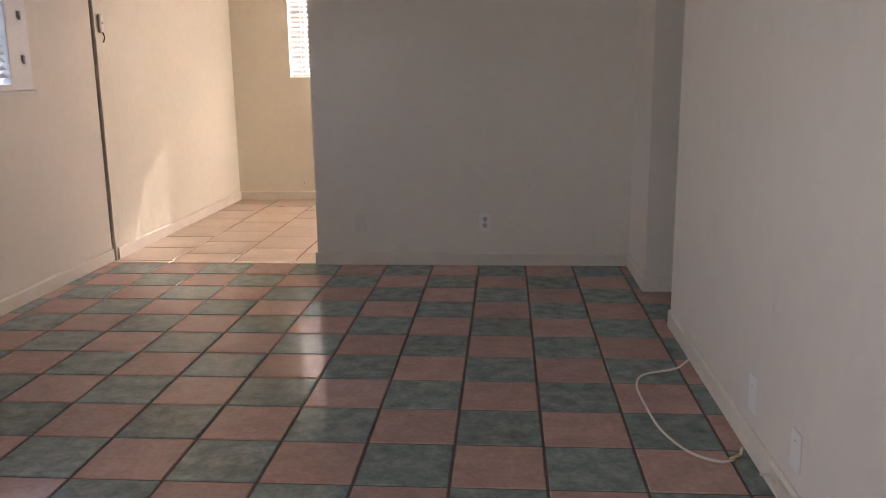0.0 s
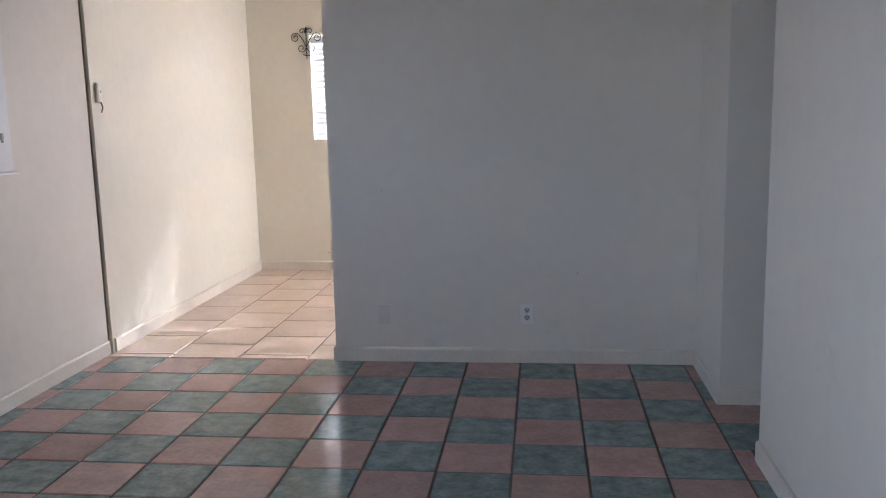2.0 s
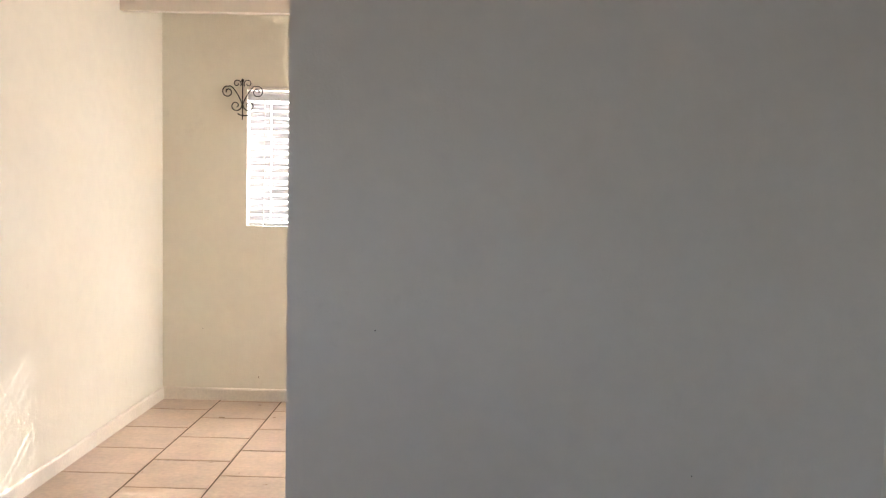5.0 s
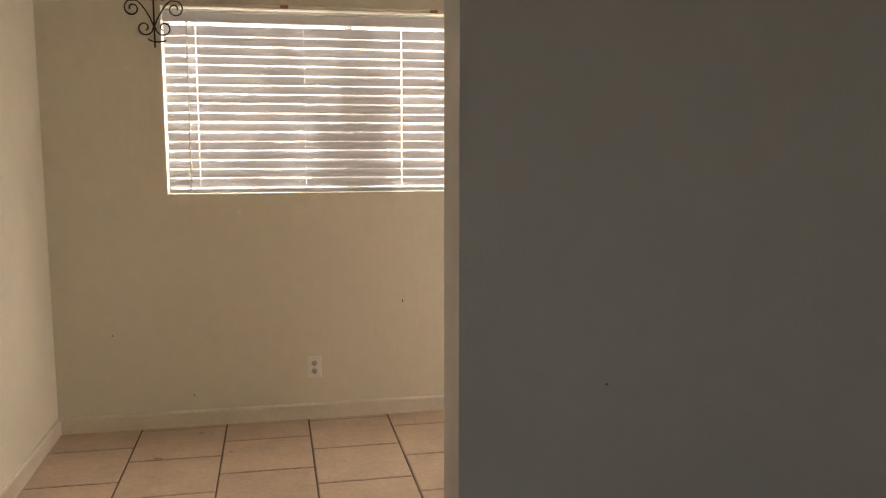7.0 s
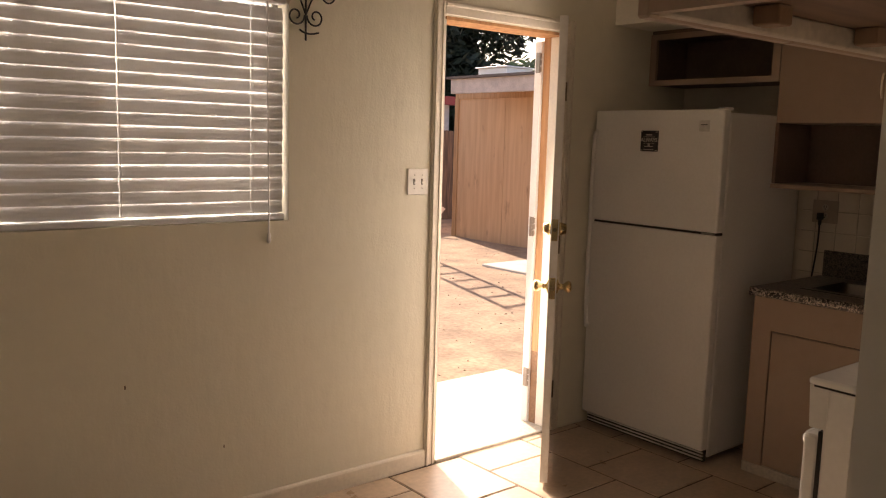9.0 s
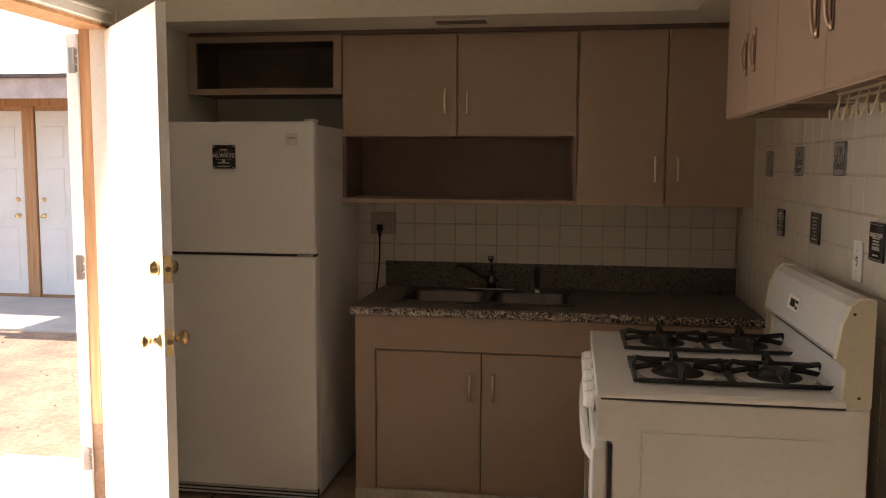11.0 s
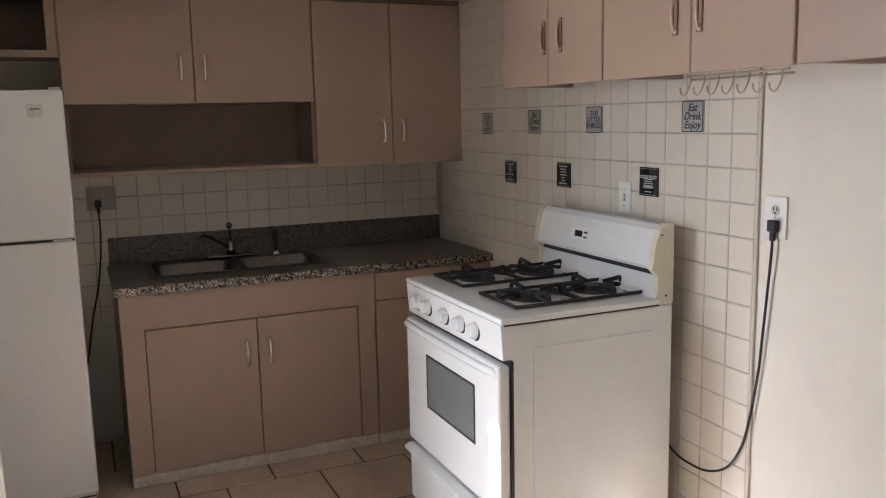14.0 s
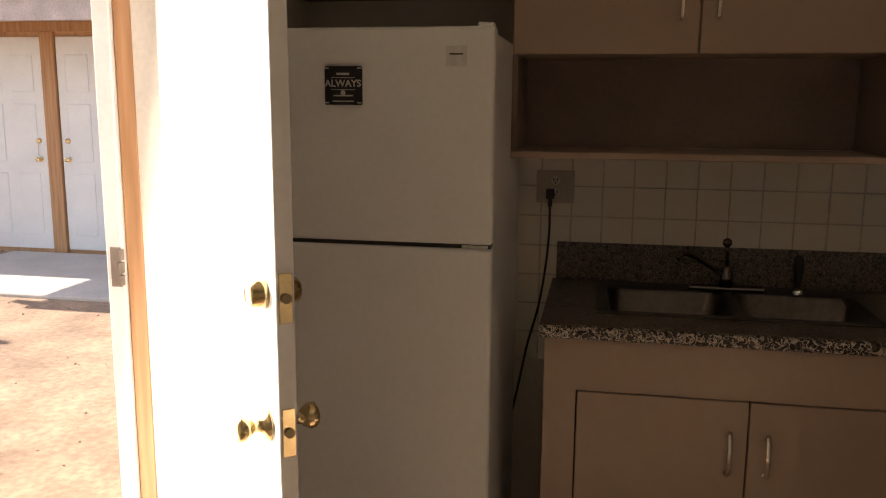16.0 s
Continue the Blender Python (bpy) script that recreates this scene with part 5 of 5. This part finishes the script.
# ---- outside ----
GZ = -0.09
structure("ground", box(-60, 80, 3.0, 120, GZ - 0.3, GZ), DIRT, "dry tan dirt yard with small stones", "ground")
structure("ground_front", box(-60, 80, -90, -7.15, GZ - 0.3, GZ), DIRT, "dry dirt ground in front of the house", "ground")
structure("step_slab", box(0.9, 3.45, 3.0, 4.0, GZ - 0.05, -0.035, bev=0.01), CONC, "pale concrete slab outside the back door", "step")
structure("path_slab", box(6.75, 8.55, 3.5, 7.95, GZ - 0.05, GZ + 0.03, bev=0.01), CONC, "pale concrete slab along the shed", "pavement")
pb = bmesh.new()
rng = random.Random(5)
for k in range(900):
    x = rng.uniform(1.5, 9.5)
    y = rng.uniform(4.1, 12.5)
    s = rng.uniform(0.004, 0.014) * (1.6 if rng.random() < 0.08 else 1)
    m = Matrix.Translation((x, y, GZ + s * 0.2)) @ pose(0, 0, 0, rng.uniform(0, 40), rng.uniform(0, 40), rng.uniform(0, 360)) @ Matrix.Diagonal((s, s * rng.uniform(0.5, 0.9), s * 0.5, 1))
    bmesh.ops.create_icosphere(pb, subdivisions=1, radius=1.0, matrix=m)
tagged(link("pebbles", pb, STONE), "small stones and dry bits scattered over the dirt", "pebbles", "", "stuff")

SHX, SHY0, SHY1, SHZ = 8.6, 3.2, 10.8, 2.33
SH = thing("shed", (SHX + 1.2, 7.0, GZ), "plywood shed with white doors and a flat felt roof", "shed")
part("body", box(SHX + 0.03, SHX + 2.4, SHY0, SHY1, GZ - 0.05, SHZ), PLY, SH)
y = SHY1
while y > 8.4:
    part("panel", box(SHX + 0.008, SHX + 0.03, max(y - 1.22, 8.35) + 0.004, y - 0.004, GZ, SHZ - 0.10), PLY, SH, "weathered orange plywood sheet")
    y -= 1.22
part("panel", box(SHX + 0.008, SHX + 0.03, 5.9, 6.35, GZ, SHZ - 0.10), PLY, SH)
part("trim", box(SHX - 0.012, SHX + 0.02, SHY0, SHY1, SHZ - 0.10, SHZ, bev=0.003), WOODJ, SH, "bare pine board above the doors")
part("trim", box(SHX - 0.012, SHX + 0.02, SHY1 - 0.09, SHY1 + 0.01, GZ, SHZ - 0.10, bev=0.003), WOODJ, SH)
part("fascia", box(SHX - 0.92, SHX - 0.84, 2.9, 9.83, 2.25, 2.468, bev=0.004), PEEL, SH, "pale fascia board with peeling paint")
part("roof", box(SHX - 0.97, SHX + 2.6, 2.85, 9.9, 2.469, 2.505), ROOFM, SH)
part("roof", box(SHX, SHX + 2.6, 9.9, SHY1 + 0.15, 2.469, 2.505), ROOFM, SH)
for y in (3.2, 4.8, 6.4, 8.0, 9.6):
    part("rafter", box(SHX - 0.84, SHX + 0.03, y, y + 0.045, 2.33, 2.468), WOODJ, SH)
part("body_top", box(SHX + 0.03, SHX + 2.4, SHY0, SHY1, SHZ + 0.001, 2.468), PLY, SH)
for d0, d1, kn in ((7.49, 8.33, 7.57), (6.47, 7.31, 7.23)):
    d = part("door", box(SHX - 0.006, SHX + 0.035, d0, d1, GZ + 0.06, 2.18, bev=0.003), DOORW, SH, "white six-panel door")
    for c in (0.27, 0.73):
        for z0, z1 in ((0.12, 0.78), (0.9, 1.5), (1.62, 2.0)):
            yc = d0 + (d1 - d0) * c
            part("door_panel", box(SHX - 0.014, SHX - 0.004, yc - 0.13, yc + 0.13, z0, z1, bev=0.006), DOORW, d)
    part("knob", lathe(bmesh.new(), (SHX - 0.006, kn, 0.93), (-1, 0, 0), KNOB, 14), BRASS, d)
    part("deadbolt", lathe(bmesh.new(), (SHX - 0.006, kn, 1.12), (-1, 0, 0), BOLT, 14), BRASS, d)
for y in (7.325, 8.335, 6.32):
    part("post", box(SHX - 0.03, SHX + 0.02, y, y + 0.15 if y < 8 else y + 0.07, GZ, SHZ - 0.10, bev=0.003), WOODJ, SH, "bare pine post between the doors")
AC = thing("roof_unit", (9.2, 10.2, 2.505), "white metal cooler box on the shed roof", "cooler")
bm = box(8.9, 9.5, 9.9, 10.6, 2.506, SHZ + 0.42, bev=0.01)
part("housing", bm, DOORW, AC)
part("lid", box(8.86, 9.54, 9.86, 10.64, SHZ + 0.42, SHZ + 0.44, bev=0.004), DOORW, AC)

FN = thing("fence", (6.5, 13.2, GZ), "weathered grey-brown wooden plank fence", "fence")
rng = random.Random(9)
x = 2.2
while x < 13.2:
    h = rng.uniform(1.62, 1.78)
    w = rng.uniform(0.11, 0.15)
    bm = box(x, x + w, 13.2, 13.222, GZ - 0.02, h)
    pl = part("plank", bm, FENCEW, FN)
    x += w + rng.uniform(0.004, 0.018)
for z in (0.3, 1.3):
    part("rail", box(2.2, 13.2, 13.222, 13.26, z, z + 0.09), FENCEW, FN)
NB = thing("neighbour_house", (11.5, 21.0, GZ), "pale house with a red roof edge beyond the fence", "house")
part("wall", box(7.5, 16.0, 20.0, 26.0, GZ, 2.6), PEEL, NB)
part("roof", box(7.2, 16.3, 19.7, 26.3, 2.6, 2.85), REDP, NB, "red painted roof edge")
part("window", box(9.2, 10.4, 19.97, 20.0, 1.2, 2.1), SLOT, NB)
# Ladder kept out of view, added only to throw rung shadows on the dirt
GF = thing("shadow_ladder", (6.94, 10.67, GZ), "unseen tall ladder added to cast a runged shadow on the yard", "ladder")
for x in (6.72, 7.16):
    part("rail", box(x - 0.025, x + 0.025, 10.65, 10.69, GZ - 0.02, 3.4, bev=0.003), FENCEW, GF)
for k in range(10):
    part("rung", box(6.695, 7.185, 10.625, 10.65, 0.28 + 0.335 * k, 0.325 + 0.335 * k, bev=0.003), FENCEW, GF)
LB = thing("lumber", (8.3, 11.2, GZ), "loose pale board leaning on the shed corner", "board")
part("board", prism(bmesh.new(), [(8.05, GZ), (8.15, GZ), (8.60, 0.36), (8.54, 0.40)], "y", 11.0, 11.03), PEEL, LB)


def tree(name, x, y, trunk_h, radius, height, count, leaf_mat, size, label, seed):
    t = thing(name, (x, y, GZ), label, "tree")
    rng = random.Random(seed)
    tr = tube(bmesh.new(), [(x, y, GZ - 0.1), (x + 0.1, y, trunk_h * 0.5), (x, y + 0.1, trunk_h), (x + 0.1, y, trunk_h + height * 0.7)], 0.25 * radius / 3, 10)
    for k in range(9):
        a = rng.uniform(0, 6.28)
        z = trunk_h + height * rng.uniform(0.05, 0.6)
        tube(tr, [(x, y, z), (x + radius * 0.4 * math.cos(a), y + radius * 0.4 * math.sin(a), z + 0.4), (x + radius * 0.8 * math.cos(a), y + radius * 0.8 * math.sin(a), z + 0.5)], 0.06 * radius / 3, 6)
    part("trunk", tr, BARK, t)
    verts, faces = [], []
    clumps = [(Vector((x + radius * math.cos(a) * q, y + radius * math.sin(a) * q, trunk_h + height * h)), radius * rng.uniform(0.22, 0.40))
              for a, q, h in ((rng.uniform(0, 6.28), rng.uniform(0.1, 0.85) ** 0.7, rng.uniform(0.0, 0.95)) for _ in range(70))]
    for k in range(count):
        c, r = clumps[k % len(clumps)]
        d = Vector((rng.gauss(0, 1), rng.gauss(0, 1), rng.gauss(0, 0.7))).normalized() * r * rng.uniform(0.55, 1.05)
        p = c + d
        a = Vector((rng.uniform(-1, 1), rng.uniform(-1, 1), rng.uniform(-1, 1))).normalized()
        b = a.orthogonal().normalized()
        s = size * rng.uniform(0.6, 1.4)
        i = len(verts)
        verts += [p - a * s, p + b * s * 0.35, p + a * s, p - b * s * 0.35]
        faces.append((i, i + 1, i + 2, i + 3))
    me = bpy.data.meshes.new("crown")
    me.from_pydata([v - t.location for v in verts], [], faces)
    me.materials.append(leaf_mat)
    cr = new("crown", me)
    cr.parent = t
    tagged(cr, "", "", "", "stuff")


tree("pine_tree", 24.1, 37.0, 1.7, 6.9, 14.4, 230000, LEAF, 0.30, "tall dark green pine beyond the fence", 3)
tree("shade_tree", 1.5, 6.9, 3.2, 1.3, 1.9, 750, LEAF2, 0.08, "small leafy tree shading the dining window", 8)
tree("palm_bush", 22.2, 22.4, 2.4, 1.5, 2.0, 3000, LEAF2, 0.2, "pale green treetop beyond the shed", 4)


# ---- tiles ----
def tile_mesh(name, w, d, h, material, bev=0.004):
    bm = box(-w / 2, w / 2, -d / 2, d / 2, -h, 0.0)
    es = [e for e in bm.edges if all(v.co.z > -1e-6 for v in e.verts)]
    bmesh.ops.bevel(bm, geom=es, offset=bev, segments=1, affect="EDGES")
    me = bpy.data.meshes.new(name)
    bmesh.ops.recalc_face_normals(bm, faces=bm.faces[:])
    bm.to_mesh(me)
    bm.free()
    me.materials.append(material)
    return me


@functools.lru_cache(None)
def cut_tile(w, d, h, which):
    return tile_mesh("tile", w, d, h, {"p": PINK, "g": GREEN, "b": BEIGE, "w": WTILE}[which])


FL = thing("floor_living", (0, 0, 0), "pink and green checkered glazed floor tiles with dark grout", "floor", kind="structure")
P, Q, G = 0.3045, 0.3025, 0.0075
structure("floor_bed", box(XW, 4.1, YS, -0.012, -0.0115, -0.0035), GROUT, "dark grout bed of the living room floor", "floor")
rng = random.Random(2)
for j in range(-23, 1):
    ya, yb = -0.011 + (j - 1) * Q, -0.011 + j * Q
    for i in range(-6, 14):
        xa = 0.283 + i * P
        xb = xa + P
        lo, hi = XW, 2.193
        if -1.33 < (ya + yb) / 2 < -0.64:
            hi = 4.1
        elif (ya + yb) / 2 > -0.65:
            hi = 2.174
        a, b = max(xa, lo), min(xb, hi)
        if b - a < 0.03 or ya < YS:
            continue
        w, d = round(b - a - G, 3), round(yb - ya - G, 3)
        shared("tile", cut_tile(w, d, 0.011, "p" if (i + j) % 2 == 0 else "g"), FL, ((a + b) / 2, (ya + yb) / 2, rng.uniform(-0.0006, 0.0006)))

FK = thing("floor_kitchen", (0, 0, 0), "large beige ceramic floor tiles in staggered rows", "floor", kind="structure")
PK, QK = 0.4268, 0.42
OFFS = (0.060, 0.290, 0.062, 0.291, 0.125, 0.32, 0.14, 0.318, 0.10, 0.28, 0.06, 0.3, 0.1)
for i in range(-2, 11):
    xa, xb = max(-0.925 + (i) * PK, XD), min(-0.925 + (i + 1) * PK, XE)
    if xb - xa < 0.03:
        continue
    off = OFFS[(i + 1) % len(OFFS)]
    y = 2.105 + off - 6 * QK
    while y < YN:
        ya, yb = max(y, -0.008), min(y + QK, YN)
        if yb - ya > 0.03:
            w, d = round(xb - xa - 0.008, 3), round(yb - ya - 0.008, 3)
            shared("tile", cut_tile(w, d, 0.011, "b"), FK, ((xa + xb) / 2, (ya + yb) / 2, rng.uniform(-0.0006, 0.0006)))
        y += QK
structure("floor_bed", box(XD, XE, YP, YN, -0.0115, -0.0035), GROUT2, "brown grout bed of the kitchen floor", "floor")

# wall tiles: a bed of grout with glazed tiles standing proud of it
PT, GT = 0.1087, 0.0024
TW = thing("tiled_wall", (0, 0, 0), "white square glazed wall tiles above counter and stove", "wall tiles", kind="structure")
part("grout_bed", box(1.292, 3.7515, YP + 0.0005, YP + 0.0102, 0.0, 2.198), WGROUT, TW)
part("grout_bed", box(3.7435, 3.7595, YP + 0.007, 2.06, 0.62, 1.366), WGROUT, TW)
part("edge_trim", box(1.282, 1.292, YP + 0.0005, YP + 0.0125, 0.0, 1.70, bev=0.003), WTILE, TW, "rounded white tile edge")
tm = tile_mesh("tile", PT - GT, PT - GT, 0.006, WTILE, 0.003)
rest = bmesh.new()
for i in range(23):
    for k in range(21):
        cx, cz = 1.292 + PT * (i + 0.5), 1.6355 - PT * (k - 5 + 0.5)
        if cz > 2.15 or cz < 0.04 or cx > 3.72:
            continue
        if cz > 1.72 and cx < 2.34:
            continue
        if cz > 0.85 and cz < 1.72 or (cx < 1.62 and cz <= 0.85):
            t = new("tile", tm)
            t.parent = TW
            t.matrix_basis = Matrix.Translation((cx, YP + 0.012, cz)) @ pose(0, 0, 0, -90, 0, 0)
        else:
            bx(rest, cx - (PT - GT) / 2, cx + (PT - GT) / 2, YP + 0.005, YP + 0.0115, cz - (PT - GT) / 2, cz + (PT - GT) / 2)
tagged(part("tiles_behind", rest, WTILE, TW), "", "", "", "stuff")
for i in range(18):
    for k in range(7):
        cy, cz = 0.137 + PT * (i + 0.5), 1.3555 - PT * (k + 0.5)
        if cy > 2.05:
            continue
        if cz > 1.0 or cy > 1.93:
            t = new("tile", tm)
            t.parent = TW
            t.matrix_basis = Matrix.Translation((3.7415, cy, cz)) @ pose(0, 0, 0, 90, 0, -90)
